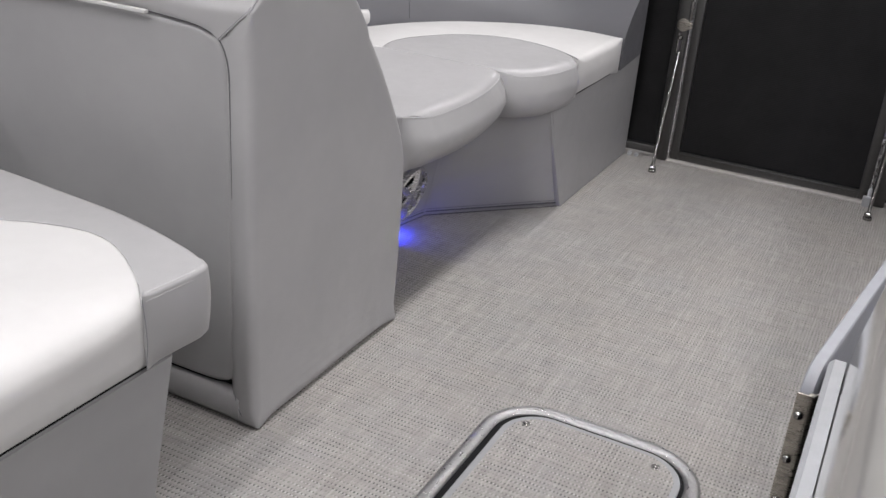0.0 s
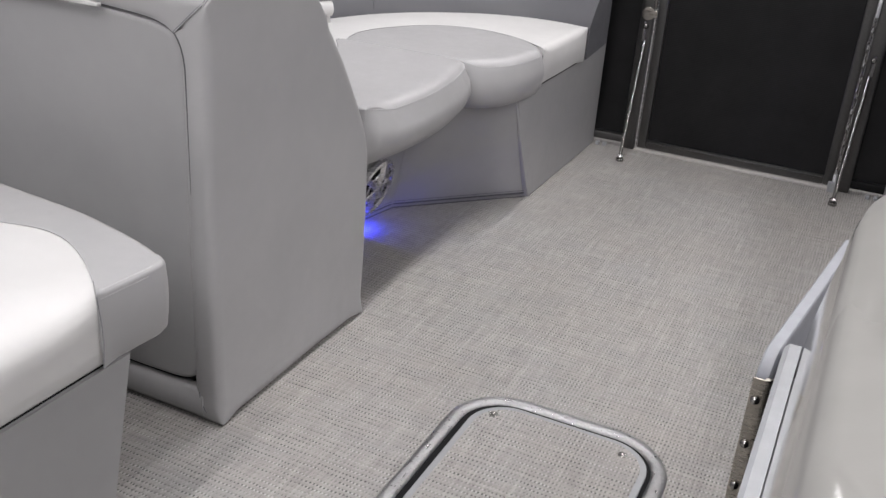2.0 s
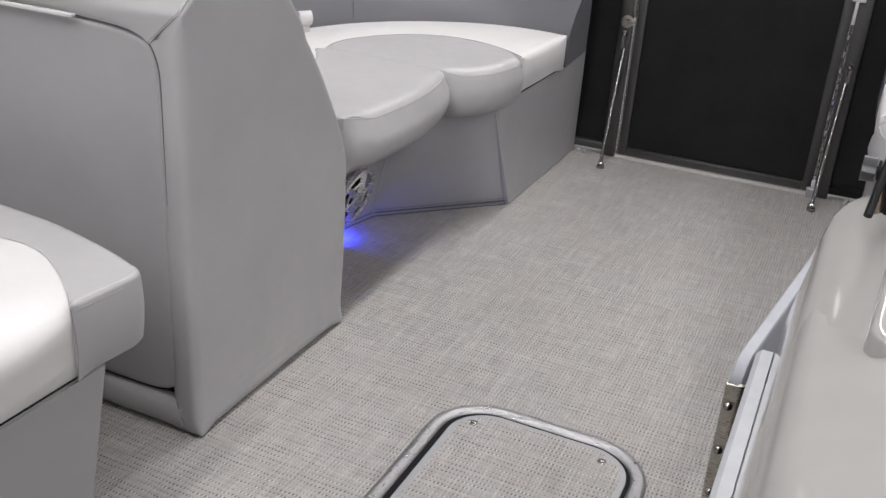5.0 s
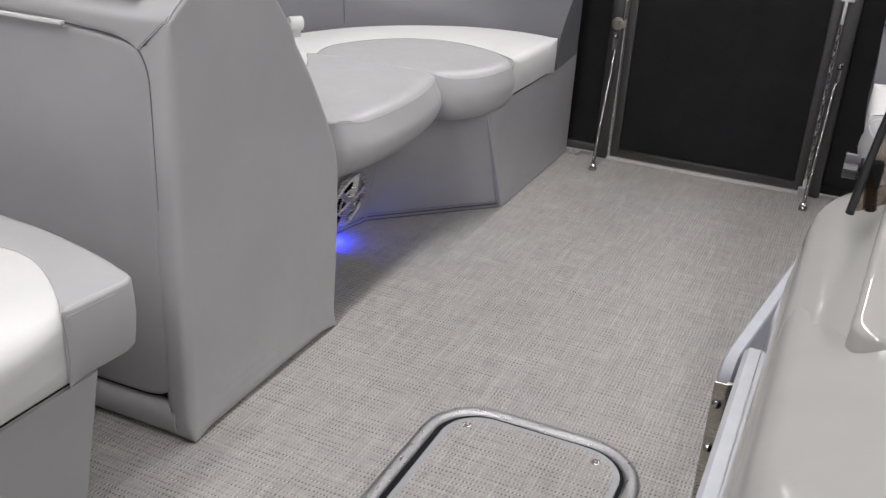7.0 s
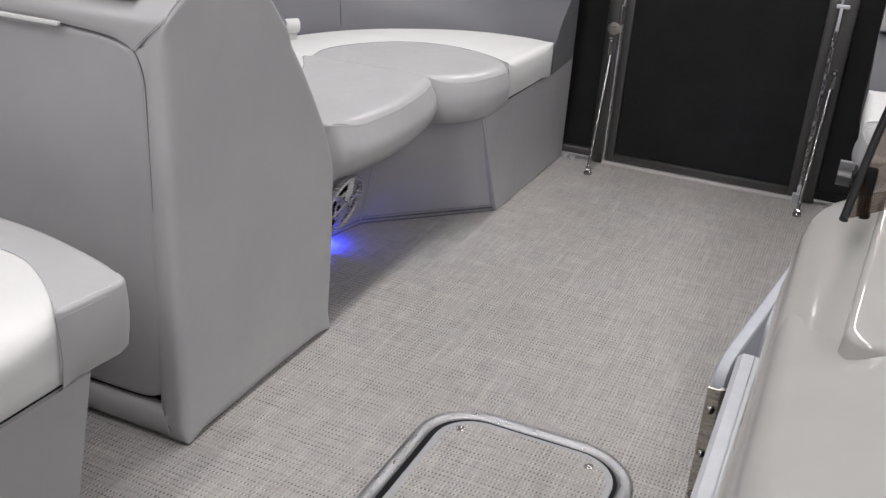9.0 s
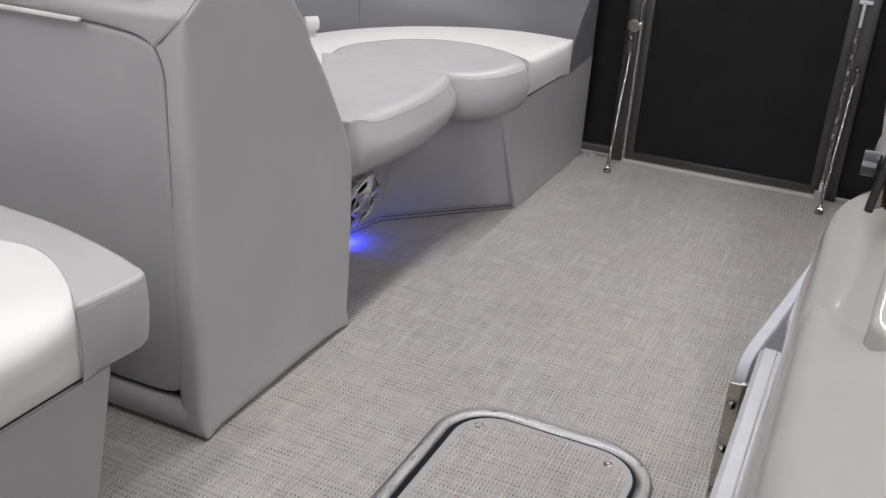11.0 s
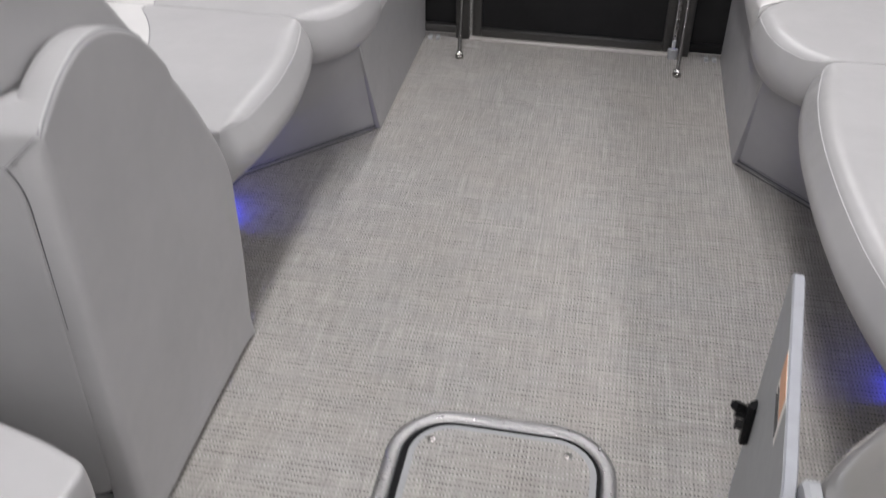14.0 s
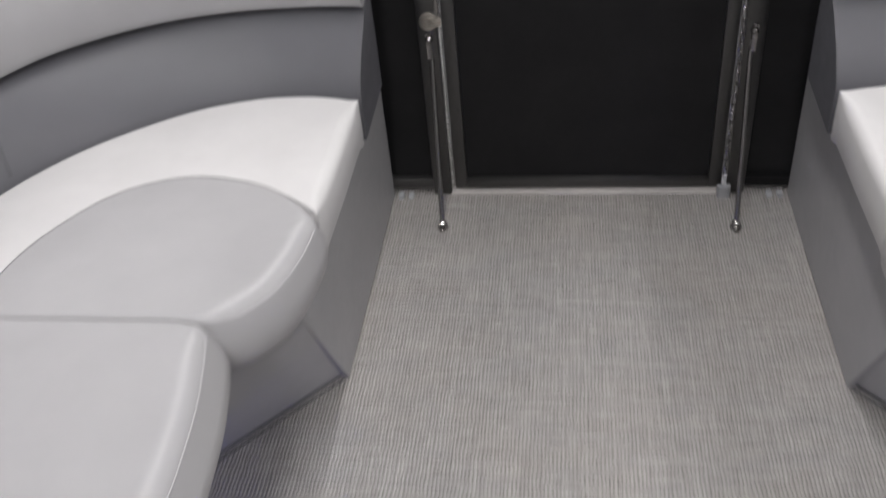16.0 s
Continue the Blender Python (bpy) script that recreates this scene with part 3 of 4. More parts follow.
    band = tapered([level(0.0, 0.372), level(0.0, 0.455), level(0.06, 0.485), level(0.32, 0.535), level(0.7, 0.585), level(0.92, 0.61), level(1.15, 0.622), level(1.6, 0.622), level(1.95, 0.60), level(2.0, 0.50), level(1.95, 0.39)])
    part("back_band", loft(band), DARK, lounge, "charcoal vinyl lower backrest band")
    part("band_seam", tube([level(k, z)[20] + Vector((0.001, 0, 0.001)) for k, z in ((0.08, 0.488), (0.32, 0.536), (0.7, 0.587), (0.9, 0.609))], 0.0012, 6), SEAM, lounge)
    upper = tapered([level(1.2, 0.628), level(0.94, 0.622), level(0.82, 0.628), level(0.77, 0.645), level(0.88, 0.72), level(1.05, 0.79), level(1.3, 0.835), level(1.7, 0.84), level(1.95, 0.80), level(1.95, 0.64)])
    part("back_pad", loft(upper), GREY, lounge, "light grey vinyl upper backrest pad")
    # black filler puts the shade of the backrest slit into colour
    part("gap_shade_fill", loft([level(1.1, 0.615), level(1.1, 0.64), level(1.8, 0.64), level(1.8, 0.615)]), RUBBER_SHADE, lounge)

    # strap loop behind the seat
    if side == "port":
        loop = []
        for k in range(20):
            a = radians(-110 + 320 * k / 19)
            loop.append((0.021 * math.cos(a), 0.021 * math.sin(a)))
        strap = thing("pull_strap", (-1.117, 2.106, 0.48), "short looped white webbing pull strap on the seat", "strap")
        path = [(-0.006, -0.055), (-0.004, -0.035)] + loop
        rows = []
        for u, v in path:
            mid = Vector((-1.117, 2.100, 0.520)) + Vector((0.86, -0.5, 0)) * u * 0.8 + Vector((0, 0, v))
            wide = Vector((0.5, 0.86, 0)) * 0.02
            rows.append([mid - wide, mid + wide, mid + wide + Vector((0.001, 0.001, 0.001)), mid - wide + Vector((0.001, 0.001, 0.001))])
        part("webbing", loft(rows, closed=True), WHITE, strap)

    # speaker set in the plinth, and the blue courtesy lamp
    face = Vector((0.962, -0.033, -0.27)).normalized()
    right = Vector((0.034, 0.999, 0)).normalized()
    rise = right.cross(face) * -1
    rise = rise if rise.z > 0 else -rise
    centre = Vector((-0.7965, 1.84 - 0.25 * long, 0.116)) + face * 0.004
    spk = thing("speaker", tuple(centre), "round silver and black speaker set in the seat base", "speaker", "seat base speakers")

    def on_face(u, v, h=0.0):
        return centre + right * u + rise * v + face * h
    part("cone", disc(on_face(0, 0, -0.002), face, 0.07, 0.004), RUBBER_SHADE, spk, "dark speaker cone")
    for r, w, h in ((0.082, 0.0115, 0.006), (0.043, 0.005, 0.012)):
        part("ring", tube([on_face(r * math.cos(a), r * math.sin(a), h) for a in (2 * math.pi * k / 40 for k in range(40))], w, 8, closed=True), ALU_BRIGHT, spk, "silver grille ring")
    for k in range(6):
        a = 2 * math.pi * k / 6 + 0.2
        part("spoke", tube([on_face(0.012 * math.cos(a), 0.012 * math.sin(a), 0.014), on_face(0.05 * math.cos(a + 0.15), 0.05 * math.sin(a + 0.15), 0.014), on_face(0.082 * math.cos(a + 0.2), 0.082 * math.sin(a + 0.2), 0.008)], 0.0105, 8, flat=0.6), ALU_BRIGHT, spk)
    part("hub", disc(on_face(0, 0, 0.008), face, 0.02, 0.012, 0.2), ALU_BRIGHT, spk)

    led_y = 1.47 if long else 1.80
    led = thing("courtesy_light", (-0.826, led_y, 0.01), "small glowing blue courtesy light low on the seat base", "courtesy light", "blue courtesy lights")
    part("bezel", disc((-0.828, led_y, 0.022), (1, -0.05, -0.3), 0.011, 0.006), CHROME, led)
    part("lens", disc((-0.822, led_y, 0.021), (1, -0.05, -0.3), 0.007, 0.004, 0.3), LED, led, "glowing blue lens")
    lamp = bpy.data.lights.new("blue_courtesy_lamp", "SPOT")
    lamp.energy, lamp.color, lamp.shadow_soft_size = 0.6 if long else 0.95, (0.02, 0.035, 1.0), 0.005
    lamp.spot_size, lamp.spot_blend = radians(180), 0.06
    ob = new("blue_courtesy_lamp", lamp)
    ob.location = (-0.806 * MIRROR[0], led_y + 0.006, 0.022)
    ob.rotation_euler = (radians(27), radians(-6) * MIRROR[0], 0)
    MIRROR[0] = 1.0
    return lounge


bow_lounge("port")
bow_lounge("starboard")


# ---- seat partition on the port side ----
def seat_partition():
    p = thing("seat_partition", (-0.9, 1.12, 0.0), "tall grey vinyl seat partition with curved end panel", "seat back")
    aft_edge = curve_points([(0.8715, 0.775), (0.866, 0.73)]) + straight([(0.866, 0.73, 0), (0.862, 0.024, 0)], 0.02) + curve_points([(0.862, 0.024), (0.863, 0.011), (0.868, 0.003), (0.879, 0.0)], step=0.004)
    lower = straight([(0.879, 0.0, 0), (1.386, 0.0, 0)], 0.02) + curve_points([(1.387, 0.006), (1.40, 0.19), (1.402, 0.34), (1.398, 0.405), (1.372, 0.475), (1.30, 0.60), (1.225, 0.705)])
    crest = curve_points([(1.225, 0.705), (1.172, 0.77), (1.12, 0.812), (1.06, 0.838), (1.0, 0.843), (0.942, 0.825), (0.892, 0.795), (0.8715, 0.775)], step=0.008)
    fin = cushion(outline((lower, 0.022), (crest, 0.009), (aft_edge, 0.02)), -0.612, -0.553, axes="yzx", tuck=0.008, drop=0.8, bulge=0.002)
    for v in fin.verts:
        # the foot of the panel flares a little and stands clear of the deck
        fore = min(1.0, max(0.0, (v.co.y - 0.87) / 0.3))
        low = max(0.0, 1 - v.co.z / 0.12)
        v.co.z += (0.0005 + 0.0035 * fore) * low
        if v.co.x > -0.6:
            v.co.x += (0.006 - 0.005 * fore) * low ** 1.5
    # added black block stands in for the shade below the panel
    part("foot", box(-1.33, -0.575, 0.9, 1.37, 0.0, 0.03), RUBBER_SHADE, p, "black block for the shade under the end panel", smooth=False)
    part("end_panel", fin, GREY, p, "curved grey vinyl end panel")
    # top cap seam and forward piping
    cap = [q for q in crest if q.x < 1.16]
    ridge = [(-0.5565, q.x, q.y - 0.0015) for q in cap]
    part("welt_seam", tube(ridge, 0.0013, 6), SEAM_GREY, p)
    part("welt_seam", tube([(-0.5595, y, z + 0.0012) for _, y, z in ridge], 0.0014, 6), PIPING, p)
    slope = curve_points([(1.21, 0.735), (1.26, 0.665), (1.32, 0.575), (1.385, 0.455), (1.407, 0.39)])
    part("welt_seam", tube([(-0.609, q.x + 0.001, q.y) for q in slope], 0.003, 6), SEAM, p)
    # aft face: sewn border rolls round a flat panel with rounded corners
    crown = curve_points([(-0.595, 0.64), (-0.596, 0.677), (-0.602, 0.705), (-0.615, 0.727), (-0.638, 0.738), (-0.673, 0.7445), (-0.756, 0.75), (-0.85, 0.752), (-0.97, 0.7535), (-1.14, 0.755), (-1.33, 0.757)], step=0.004)
    heel = curve_points([(-1.33, 0.072), (-1.2, 0.072), (-1.05, 0.072), (-0.9, 0.072), (-0.8, 0.072), (-0.73, 0.072), (-0.69, 0.0725), (-0.645, 0.075), (-0.615, 0.085), (-0.60, 0.106), (-0.595, 0.135)], step=0.004)

    def seam_at(line, x):
        for q, r in zip(line[:-1], line[1:]):
            if min(q.x, r.x) <= x <= max(q.x, r.x) and q.x != r.x:
                return q.y + (r.y - q.y) * (x - q.x) / (r.x - q.x)
        return line[0].y

    TRACE = ((0.70, 0.8658), (0.73, 0.866), (0.75, 0.8675), (0.775, 0.8715), (0.785, 0.881), (0.795, 0.892), (0.806, 0.908), (0.82, 0.932))

    def turned(x):
        """How far the aft face has rounded away at the aisle corner."""
        s = min(1.0, max(0.0, (x + 0.563) / 0.010))
        return 0.012 * (1 - math.sqrt(1 - s * s))

    def edge_y(z):
        """Aft edge of the end panel at a height."""
        for (z0, y0), (z1, y1) in zip(TRACE[:-1], TRACE[1:]):
            if z <= z1:
                return y0 + (y1 - y0) * (z - z0) / (z1 - z0)
        return TRACE[-1][1]
    columns = []
    for j in range(41):
        f = 1 - (1 - j / 40) ** 2.2
        col = []
        for k in range(15):
            h = k / 14
            end = min(-0.615 + 1.07 * 0.079 * h, -0.560)
            x = -1.33 + (end + 1.33) * f
            low_z = seam_at(crown, min(x, -0.615))
            z = low_z + (0.806 - low_z) * h
            blend = min(1.0, max(0.0, (f - 0.9) / 0.1)) ** 2
            puff = 0.005 * math.sin(math.pi * min(1.0, h * 1.15)) ** 0.6
            back = 0.036 * max(0.0, (z - 0.768) / 0.038) ** 2
            col.append((x, (0.8665 - puff + back) * (1 - blend) + (edge_y(z) - 0.0012) * blend + turned(x), z))
        columns.append([(-1.33 + (col[0][0] + 1.33), 0.92, col[0][2])] + col + [(col[-1][0], 0.95, 0.80)])
    part("upper_roll", loft(columns, closed=True), GREY, p, "padded vinyl roll")
    mitre = [(columns[-1][k][0] + 0.0005, columns[-1][k][1] - 0.0004, columns[-1][k][2]) for k in range(1, 12)]
    part("mitre_seam", tube(mitre, 0.0011, 6), SEAM_GREY, p)
    part("mitre_seam", tube([(q[0] + 0.0022, q[1], q[2]) for q in mitre], 0.0011, 6), PIPING, p)
    part("lower_roll", loft([[(x, 0.93, 0.004)] + [(x, 0.888 - 0.03 * math.sin(math.pi * (0.06 + 0.88 * k / 12)) ** 0.75, 0.002 + 0.066 * (1 - math.cos(math.pi * k / 12)) / 2) for k in range(13)] + [(x, 0.93, 0.066)] for x in (-1.33, -1.0, -0.8, -0.65, -0.588)], closed=True), GREY, p, "padded vinyl roll")
    part("mitre_seam", tube(curve_points([(-0.5965, 0.8625, 0.064), (-0.592, 0.8615, 0.045), (-0.582, 0.8625, 0.024), (-0.568, 0.866, 0.012)], step=0.005), 0.0011, 6), SEAM_GREY, p)
    # black sheet paints the dark gap between rear panel and lower roll
    part("gap_shade_fill", box(-1.33, -0.59, 0.8835, 0.8845, 0.05, 0.16), RUBBER_SHADE, p, smooth=False)
    wedge = [(q.x - 0.001, q.y) for q in crown if 0.66 < q.y < 0.731] + [(-0.588, 0.735), (-0.588, 0.66)]
    part("corner_fill", loft([[(x, y, z) for x, z in wedge] for y in (0.8664, 0.874)], closed=True), GREY, p, smooth=False)
    hole = [(q.x, q.y + 0.002, 0) for q in heel] + [(q.x - 0.0005, q.y - 0.001, 0) for q in crown] + [(-1.33, 0.074, 0)]
    part("rear_panel", cushion(outline((straight(hole, 0.02), 0.012)), 0.91, 0.866, axes="xzy", tuck=0.0, drop=0.8), PANEL, p, "flat grey vinyl rear panel")
    part("panel_seam", tube([(q.x, 0.8668, q.y) for q in crown], 0.0015, 6), SEAM, p)
    part("panel_seam", tube([(-0.595, 0.8668, 0.64), (-0.595, 0.8668, 0.135)], 0.0015, 6), SEAM, p)
    # black tube draws the shade along the panel's lower edge
    part("shadow_gap", tube([(q.x, 0.879, q.y) for q in heel], 0.005, 6), RUBBER_SHADE, p)
    part("core", box(-1.33, -0.61, 0.885, 1.36, 0.02, 0.5), PANEL, p, smooth=False)
    part("core_top", box(-1.33, -0.615, 0.885, 1.15, 0.5, 0.79), PANEL, p, smooth=False)
    part("flap_strip", box(-1.25, -0.752, 0.848, 0.858, 0.7495, 0.7555, 0.0015), WHITE, p, "thin pale zip flap")
    # upper pad above the roll, with its seams
    pad = curve_points([(0.876, 0.806), (0.872, 0.86), (0.888, 0.93), (0.94, 0.985), (1.02, 0.99), (1.07, 0.96), (1.112, 0.918), (1.165, 0.864), (1.221, 0.794), (1.271, 0.728), (1.306, 0.665), (1.316, 0.63), (1.30, 0.60), (1.20, 0.59), (1.05, 0.65), (0.95, 0.79)], True)
    part("head_pad", cushion(outline((pad, 0.016)), -1.33, -0.618, axes="yzx", tuck=0.006, drop=0.9), GREY, p, "thick grey vinyl upper pad")
    seam = [q for q in pad[:60] if q.x < 0.95 and q.y > 0.815 and q.y < 0.986]
    part("pad_seam", tube([(-0.627, q.x + 0.0006, q.y) for q in seam], 0.0014, 6), SEAM, p)
    # charcoal flap in the gap behind the lounge pad
    arch = curve_points([(-0.598, 0.40), (-0.607, 0.438), (-0.628, 0.472), (-0.655, 0.494), (-0.68, 0.497), (-0.695, 0.478), (-0.70, 0.44)]) + straight([(-0.70, 0.44, 0), (-0.70, 0.36, 0), (-0.598, 0.36, 0), (-0.598, 0.40, 0)], 0.02)
    part("end_flap", cushion(outline((arch, 0.006)), 1.372, 1.398, axes="xzy", tuck=0.003, drop=1.0), DARK, p, "arched charcoal vinyl flap")
    part("flap_welt", tube([(q.x, 1.399, q.y) for q in curve_points([(-0.655, 0.495), (-0.68, 0.499), (-0.697, 0.478), (-0.702, 0.44)])], 0.0025, 6), RUBBER_SHADE, p)
    return p


seat_partition()


# ---- aft chaise on the port side ----
def aft_chaise():
    c = thing("aft_chaise", (-0.9, 0.2, 0.0), "grey and white vinyl chaise seat with grey base", "chaise seat")
    low = [(-1.33, -0.9), (-0.466, -0.9), (-0.466, 0.492), (-1.33, 0.492)]
    top = [(-1.33, -0.9), (-0.457, -0.9), (-0.457, 0.566), (-1.33, 0.566)]
    base = loft([[(x, y, 0.0) for x, y in low], [(x, y, 0.353) for x, y in top]], closed=True)
    bmesh.ops.bevel(base, geom=base.edges[:], offset=0.004, segments=2, affect="EDGES")
    # thin black sheet, shade of the joint between seat and base
    part("seat_gap_shade", box(-1.32, -0.4605, -0.89, 0.56, 0.352, 0.356), RUBBER_SHADE, c, smooth=False)
    part("plinth", base, PANEL, c, "grey vinyl covered seat base")
    far = curve_points([(-0.440, 0.632), (-0.517, 0.663), (-0.658, 0.696), (-0.805, 0.71), (-1.0, 0.722), (-1.33, 0.724)])
    seam = curve_points([(-1.33, 0.50), (-1.05, 0.505), (-0.933, 0.518), (-0.879, 0.532), (-0.80, 0.565), (-0.744, 0.592), (-0.675, 0.61), (-0.625, 0.608), (-0.575, 0.59), (-0.508, 0.549), (-0.450, 0.503)])
    part("seat_border", cushion(outline((straight([(-0.450, 0.503), (-0.442, 0.609)], 0.008) + curve_points([(-0.442, 0.609), (-0.443, 0.622), (-0.449, 0.6335), (-0.463, 0.642)], step=0.004), 0.010), (far[3:], 0.016), (straight([(-1.33, 0.724), (-1.33, 0.50)], 0.03), 0.002), (seam, 0.002)), 0.3545, 0.4712, 0.8, 0.0035, 0.006), GREY, c, "grey vinyl seat border")
    part("seat_panel", cushion(outline((straight([(-0.4513, 0.615), (-0.4513, -0.9)], 0.03), 0.075), (straight([(-0.4513, -0.9), (-1.33, -0.9)], 0.05), 0.03), (straight([(-1.33, -0.9), (-1.33, 0.615)], 0.05), 0.002), (straight([(-1.33, 0.615), (-0.4513, 0.615)], 0.03), 0.002)), 0.3545, 0.4695, 0.55, 0.0, 0.006), WHITE, c, "smooth white vinyl seat panel")
    part("welt_seam", tube([(-0.4545, 0.507, 0.4695), (-0.4475, 0.598, 0.4695), (-0.4485, 0.615, 0.4692), (-0.456, 0.6305, 0.469)], 0.001, 6), PIPING, c)
    part("panel_seam", tube([(q.x, q.y, 0.4708) for q in seam[:-3]], 0.0009, 6), PIPING, c)
    part("side_seam", tube([(-0.4495, 0.503, 0.466), (-0.4455, 0.503, 0.43), (-0.4445, 0.503, 0.40), (-0.449, 0.503, 0.36)], 0.0007, 6), SEAM_GREY, c)
    for k in range(14):
        f = (k + 0.5) / 14
        y = 0.509 + 0.085 * f
        edge_x = -0.4495 + 0.0066 * f
        part("stitch", tube([(edge_x, y - 0.0022, 0.460), (edge_x, y + 0.0022, 0.460)], 0.0007, 5), PIPING, c)
    return c


aft_chaise()


# ---- deck hatch ----
def hatch():
    h = thing("deck_hatch", (0.012, 0.75, 0.0), "rounded deck hatch with cast aluminium frame and woven lid", "hatch")
    part("gasket", loft([[(x, y, 0.0005) for x, y in rounded_rect(-0.195, 0.22, 0.285, 1.227, 0.115, 14)], [(x, y, 0.003) for x, y in rounded_rect(-0.19, 0.216, 0.29, 1.222, 0.11, 14)]], closed=True), RUBBER_SHADE, h, "black rubber gasket")
    mid = rounded_rect(-0.187, 0.213, 0.293, 1.222, 0.107, 14)
    frame_tube = tube([(x, y, 0.004) for x, y in mid], 0.0155, 14, closed=True, flat=1.0)
    for v in frame_tube.verts:
        v.co.z = max(0.001, 0.004 + (v.co.z - 0.004) * 0.72)
    part("frame", frame_tube, ALU, h, "cast aluminium half-round frame")
    # added black ring hides the lit inner frame wall, darkening the gap
    part("gap_shade_ring", loft([[(x, y, 0.0078) for x, y in rounded_rect(-0.1735, 0.1995, 0.3065, 1.2085, 0.0935, 14)], [(x, y, 0.0078) for x, y in rounded_rect(-0.1585, 0.1865, 0.3205, 1.1935, 0.0825, 14)]], closed=True, caps=False), RUBBER_SHADE, h, "flat black ring for the shaded gap round the lid")
    lid_out = rounded_rect(-0.159, 0.191, 0.317, 1.199, 0.083, 14)
    lid = part("lid", loft([[(x, y, 0.002) for x, y in lid_out], [(x, y, 0.0112) for x, y in lid_out], [(x, y, 0.012) for x, y in rounded_rect(-0.158, 0.190, 0.318, 1.198, 0.082, 14)]], closed=True), LID_TRIM, h, "grey edged lid")
    inner = rounded_rect(-0.1465, 0.1785, 0.3295, 1.1865, 0.0705, 14)
    part("lid_cover", loft([[(x, y, 0.0121) for x, y in inner], [(x, y, 0.0136) for x, y in inner]], closed=True), FLOOR, lid, "grey woven vinyl lid covering")
    for sx, sy in ((-0.121, 1.153), (0.136, 1.158), (-0.121, 0.36), (0.136, 0.36)):
        part("screw", join(disc((sx, sy, 0.0135), (0, 0, 1), 0.0085, 0.0016), disc((sx, sy, 0.015), (0, 0, 1), 0.005, 0.0022, 0.5)), CHROME, lid, "domed stainless screw")
    for rx, ry in ((-0.187, 1.045), (0.006, 1.219), (0.213, 1.03), (-0.187, 0.72), (0.213, 0.72), (-0.187, 0.42), (0.213, 0.42)):
        part("rivet", disc((rx, ry, 0.013), (0, 0, 1), 0.005, 0.003, 0.3), ALU, h)


hatch()


# ---- helm console ----
def helm_console():
    c = thing("helm_console", (0.7, 0.5, 0.0), "glossy pale grey moulded helm console with open side door", "helm console")
    rows = []
    for z, xl, yf, ya, r in ((0.0, 0.378, 0.80, 0.06, 0.06), (0.10, 0.380, 0.79, 0.06, 0.06), (0.30, 0.383, 0.775, 0.06, 0.06), (0.5, 0.389, 0.752, 0.06, 0.07), (0.62, 0.395, 0.728, 0.06, 0.095), (0.67, 0.4005, 0.716, 0.06, 0.112), (0.70, 0.4035, 0.71, 0.06, 0.125), (0.718, 0.4065, 0.7065, 0.06, 0.13), (0.730, 0.4105, 0.703, 0.061, 0.13), (0.7365, 0.4145, 0.7, 0.062, 0.13), (0.7398, 0.4185, 0.697, 0.063, 0.13), (0.741, 0.424, 0.693, 0.066, 0.128), (0.741, 0.43, 0.684, 0.08, 0.12), (0.741, 0.46, 0.65, 0.09, 0.03), (0.741, 0.50, 0.62, 0.10, 0.03), (0.741, 0.56, 0.60, 0.12, 0.03)):
        rows.append([(x, y, z + (0.5 * min(0.155, max(0.0, x - 0.405)) * min(1.0, max(0.0, (0.33 - y) / 0.06)) if z > 0.7 else 0.0)) for x, y in rounded_rect(xl, 1.1, ya, yf, r, 12)])
    part("body", loft(rows, closed=True), GELCOAT, c, "glossy pale grey moulded shell")
    def slope(y):
        """The top moulding climbs towards the windscreen."""
        return -0.055 * max(0.0, 0.42 - y) + 0.17 * max(0.0, y - 0.42)
    rise = []
    climb = [Vector(q) for q in ((0.4062, 0.7075, 0.712), (0.4078, 0.706, 0.7245), (0.4100, 0.704, 0.7310), (0.4140, 0.7005, 0.7355), (0.4190, 0.6965, 0.7394), (0.4245, 0.692, 0.7436), (0.430, 0.6875, 0.7477), (0.436, 0.682, 0.7514), (0.441, 0.678, 0.7542), (0.446, 0.673, 0.7572), (0.4525, 0.667, 0.7605), (0.465, 0.655, 0.7653), (0.50, 0.62, 0.769))]
    for k, q in enumerate(climb):
        f = k / (len(climb) - 1)
        rear_y = 0.262 + 0.05 * f ** 0.8
        lift = min(1.0, k / 3)
        rise.append([(x, y, q.z + (lift if y > 0.42 else f) * slope(y)) for x, y in rounded_rect(q.x, 1.09, rear_y, q.y, 0.13, 14)])
    part("upper_shell", loft(rise, closed=True), GELCOAT, c, "raised glossy shoulder moulding")
    pod = []
    for z, i in ((0.745, -0.0015), (0.7725, 0.0), (0.7755, 0.001), (0.777, 0.003), (0.7777, 0.006), (0.778, 0.03)):
        pod.append([(x + (y - 0.27) * 0.062, y, z + slope(y)) for x, y in rounded_rect(0.4495 + i, 1.04 - i, 0.345 + i, 0.60 - i, 0.02, 12)])
    part("dash_pod", loft(pod, closed=True), GELCOAT, c, "raised glossy dash moulding")
    # door frame on the aisle side
    def side(y, z, out=0.0):
        return Vector((0.3785 + z * 0.016 - out, y, z))
    rim_o = [(y, z) for y, z in rounded_rect(0.16, 0.690, 0.05, 0.574, 0.022, 8)]
    rim_i = [(y, z) for y, z in rounded_rect(0.19, 0.662, 0.08, 0.546, 0.014, 8)]
    rings = [[side(*p, -0.004) for p in rim_o], [side(*p, 0.008) for p in rim_o], [side(*p, 0.013) for p in [(0.425 + (y - 0.425) * 0.985, 0.308 + (z - 0.308) * 0.985) for y, z in rim_o]], [side(*p, 0.013) for p in rim_i], [side(*p, -0.004) for p in rim_i]]
    part("door_frame", loft(rings, closed=True, caps=False), GREY_PLASTIC, c, "pale grey plastic door frame")
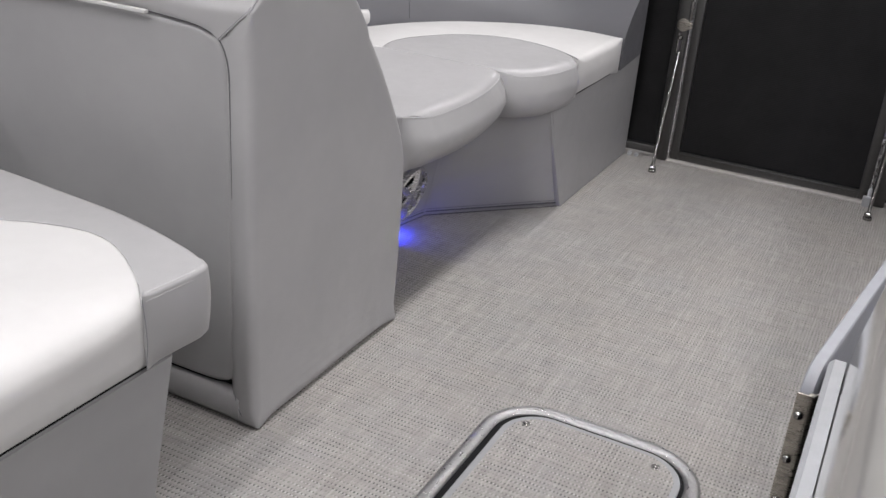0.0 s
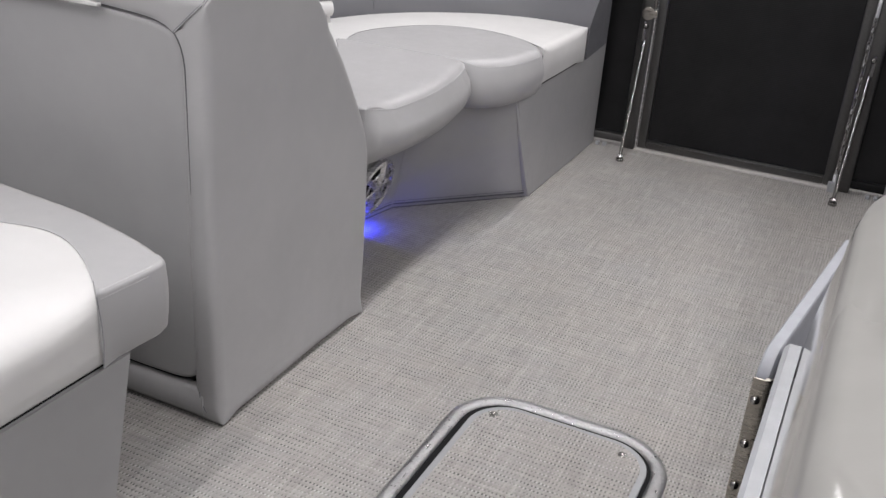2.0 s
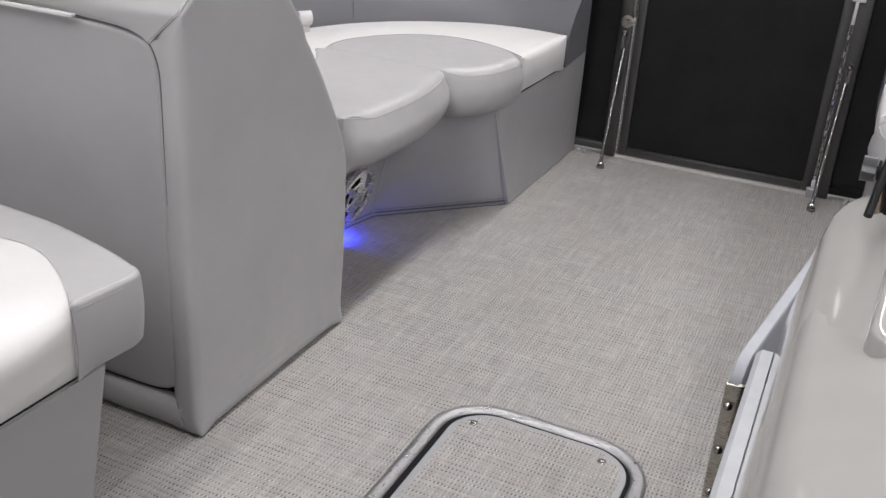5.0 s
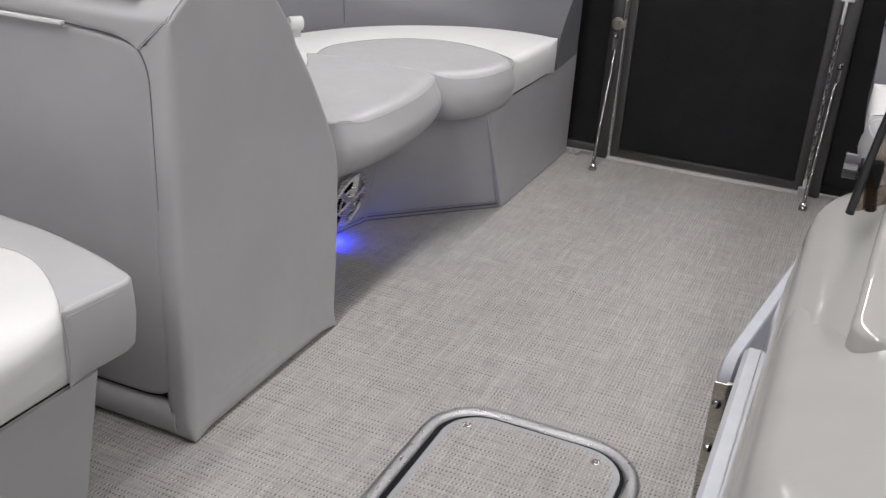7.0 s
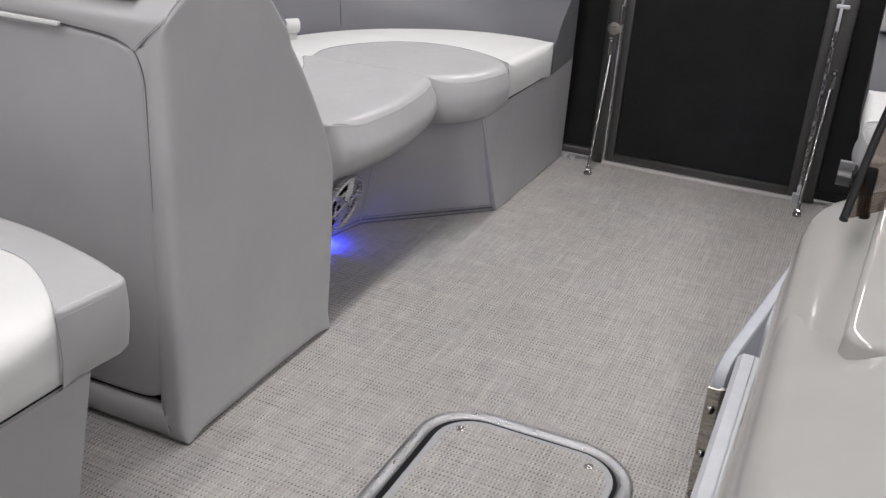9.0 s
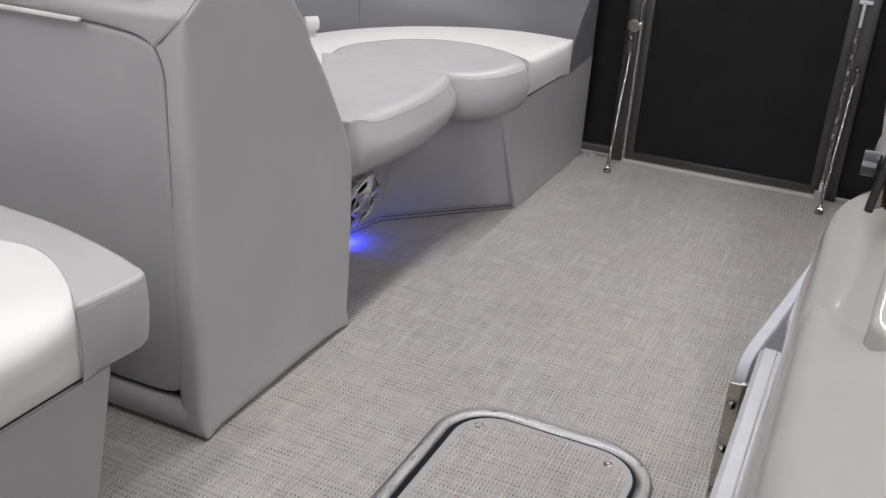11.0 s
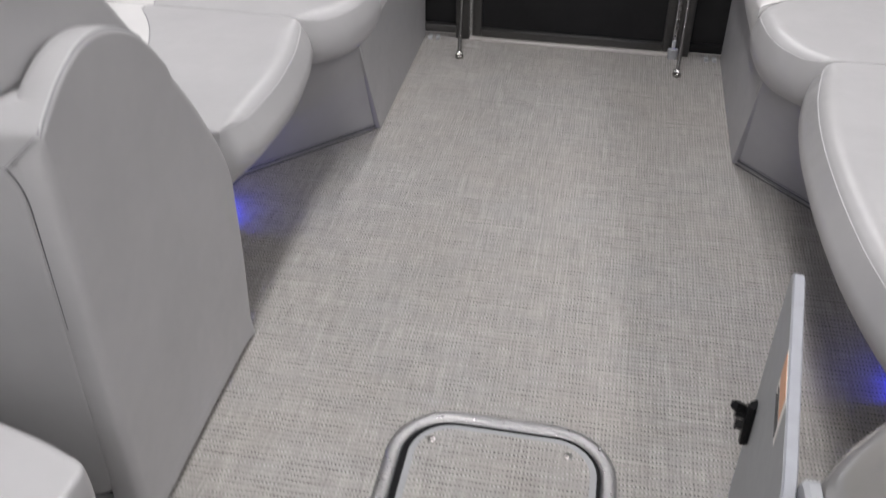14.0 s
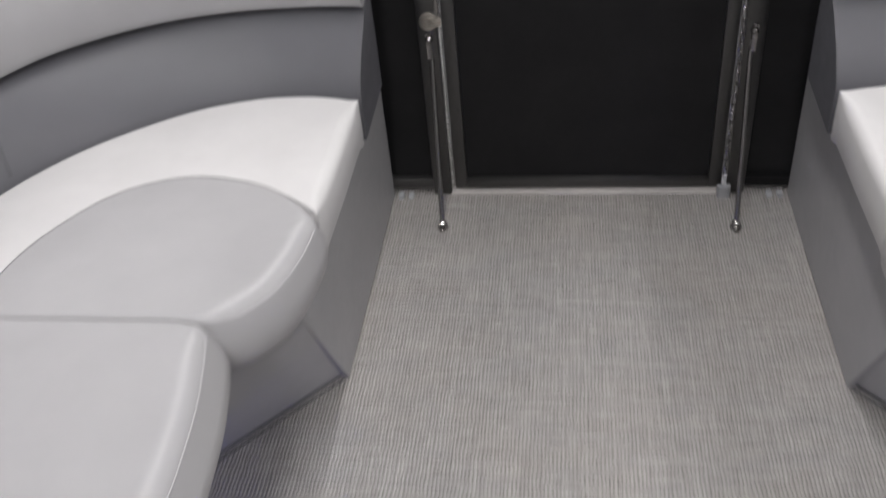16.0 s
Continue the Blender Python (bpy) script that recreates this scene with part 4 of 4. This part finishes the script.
    part("locker_lining", box(0.374, 0.379, 0.19, 0.66, 0.08, 0.54), RUBBER_SHADE, c, smooth=False)
    # open door, swung right round towards the bow
    hx, hy, fx, fy = 0.362, 0.655, 0.421, 1.085
    d = Vector((fx - hx, fy - hy, 0)).normalized()
    s = Vector((-d.y, d.x, 0))
    length = math.hypot(fx - hx, fy - hy)
    shape = rounded_rect(0.0, length, 0.055, 0.56, 0.035, 6)
    o = Vector((hx, hy, 0))
    face = []
    for off, grow in ((-0.0065, -0.0015), (-0.005, 0.0), (0.007, 0.0), (0.0085, -0.0015)):
        face.append([o + d * (u + math.copysign(-grow, length / 2 - u)) + Vector((0, 0, v + (grow if v > 0.3 else -grow))) + s * off for u, v in shape])
    door = part("door", loft(face, closed=True), DOOR_EDGE, c, "open door with pale grey edge")
    part("door_skin", loft([[o + d * (length / 2 + (u - length / 2) * 0.985) + Vector((0, 0, 0.3145 + (v - 0.3145) * 0.985)) + s * off for u, v in shape] for off in (0.0082, 0.0092)], closed=True), DOOR_GREY, door, "flat grey inner face")

    def on_door(u, v, h):
        return o + d * u + Vector((0, 0, v)) + s * (0.0092 + h)
    latch = part("latch", join(tube([on_door(0.385, 0.245, 0.004), on_door(0.385, 0.30, 0.006), on_door(0.385, 0.325, 0.004)], 0.013, 8, flat=0.6), tube([on_door(0.385, 0.30, 0.008), on_door(0.385, 0.302, 0.030)], 0.009, 8), tube([on_door(0.385, 0.275, 0.008), on_door(0.385, 0.277, 0.026)], 0.008, 6), tube([on_door(0.385, 0.312, 0.02), on_door(0.378, 0.322, 0.034)], 0.008, 6)), BLACK_PLASTIC, door, "black plastic turn latch")
    part("latch_screw", disc(on_door(0.385, 0.318, 0.006), s, 0.006, 0.008, 0.4), CHROME, latch)

    def flat_on_door(u0, u1, v0, v1, h):
        return loft([[on_door(u, v, k) for u, v in ((u0, v0), (u1, v0), (u1, v1), (u0, v1))] for k in (h, h + 0.0006)], closed=True)
    sticker = part("sticker", flat_on_door(0.15, 0.25, 0.485, 0.555, 0.0), PAPER, door, "white and orange warning sticker")
    part("colour_field", flat_on_door(0.165, 0.248, 0.515, 0.553, 0.0007), ORANGE, sticker)
    for k in range(4):
        part("text_bar", flat_on_door(0.16, 0.24 - 0.01 * (k % 2), 0.488 + k * 0.006, 0.491 + k * 0.006, 0.0007), INK, sticker)
    # piano hinge
    hinge = part("hinge", tube([(0.3685, 0.648, 0.07), (0.3685, 0.648, 0.538)], 0.0035, 8), STEEL, c, "long riveted piano hinge")
    part("hinge_leaf", box(0.3525, 0.3665, 0.6435, 0.6455, 0.07, 0.538), STEEL, hinge, smooth=False)
    part("hinge_leaf", loft([[(0.3705, 0.6455, z), (0.380, 0.663, z), (0.3785, 0.664, z), (0.369, 0.6465, z)] for z in (0.07, 0.538)], closed=True), STEEL, hinge, smooth=False)
    for k in range(8):
        z = 0.512 - 0.0575 * k
        part("hinge_rivet", disc((0.3595, 0.6435, z), (0, -1, 0), 0.0052, 0.004, 0.4), CHROME, hinge)
        part("hinge_rivet", disc((0.3735, 0.6545, z - 0.012), (-0.85, 0.5, 0), 0.0052, 0.004, 0.4), CHROME, hinge)
    # smoked windscreen with clamp
    screen = thing("windscreen", (0.7, 0.58, 0.83), "smoked acrylic windscreen with black edge on the console", "windscreen")
    left = curve_points([(0.440, 0.495, 0.806), (0.445, 0.525, 0.835), (0.453, 0.56, 0.876), (0.470, 0.61, 0.95), (0.48, 0.63, 1.0)])
    part("edge_trim", tube(left, 0.0036, 10), BLACK_PLASTIC, screen, "black edge trim")
    pane = [[p, p + Vector((0.03, 0.045, 0.0)), p + Vector((0.14, 0.075, 0)), p + Vector((0.5, 0.08, 0))] for p in left]
    bm = loft(pane, caps=False)
    bmesh.ops.solidify(bm, geom=bm.faces[:], thickness=0.004)
    part("pane", bm, SMOKED, screen, "smoked brown acrylic pane")
    clamp = part("clamp", join(box(0.446, 0.458, 0.53, 0.541, 0.817, 0.841, 0.002), tube([(0.434, 0.535, 0.833), (0.458, 0.536, 0.831)], 0.004, 10), tube([(0.4395, 0.535, 0.833), (0.442, 0.535, 0.833)], 0.0085, 12), tube([(0.4435, 0.535, 0.833), (0.446, 0.535, 0.833)], 0.0085, 12), tube([(0.452, 0.536, 0.823), (0.456, 0.54, 0.797)], 0.005, 8)), BLACK_PLASTIC, screen, "black clamp bracket")
    knob = []
    for x in (0.4275, 0.4385):
        knob.append([(x, 0.535 + (0.0075 + 0.0035 * math.cos(4 * a)) * math.cos(a), 0.833 + (0.0075 + 0.0035 * math.cos(4 * a)) * math.sin(a)) for a in (2 * math.pi * k / 32 for k in range(32))])
    part("knob", loft(knob, closed=True), plain("grey_knob", (0.09, 0.09, 0.094), 0.5), clamp, "grey lobed clamp knob")
    return c


helm_console()
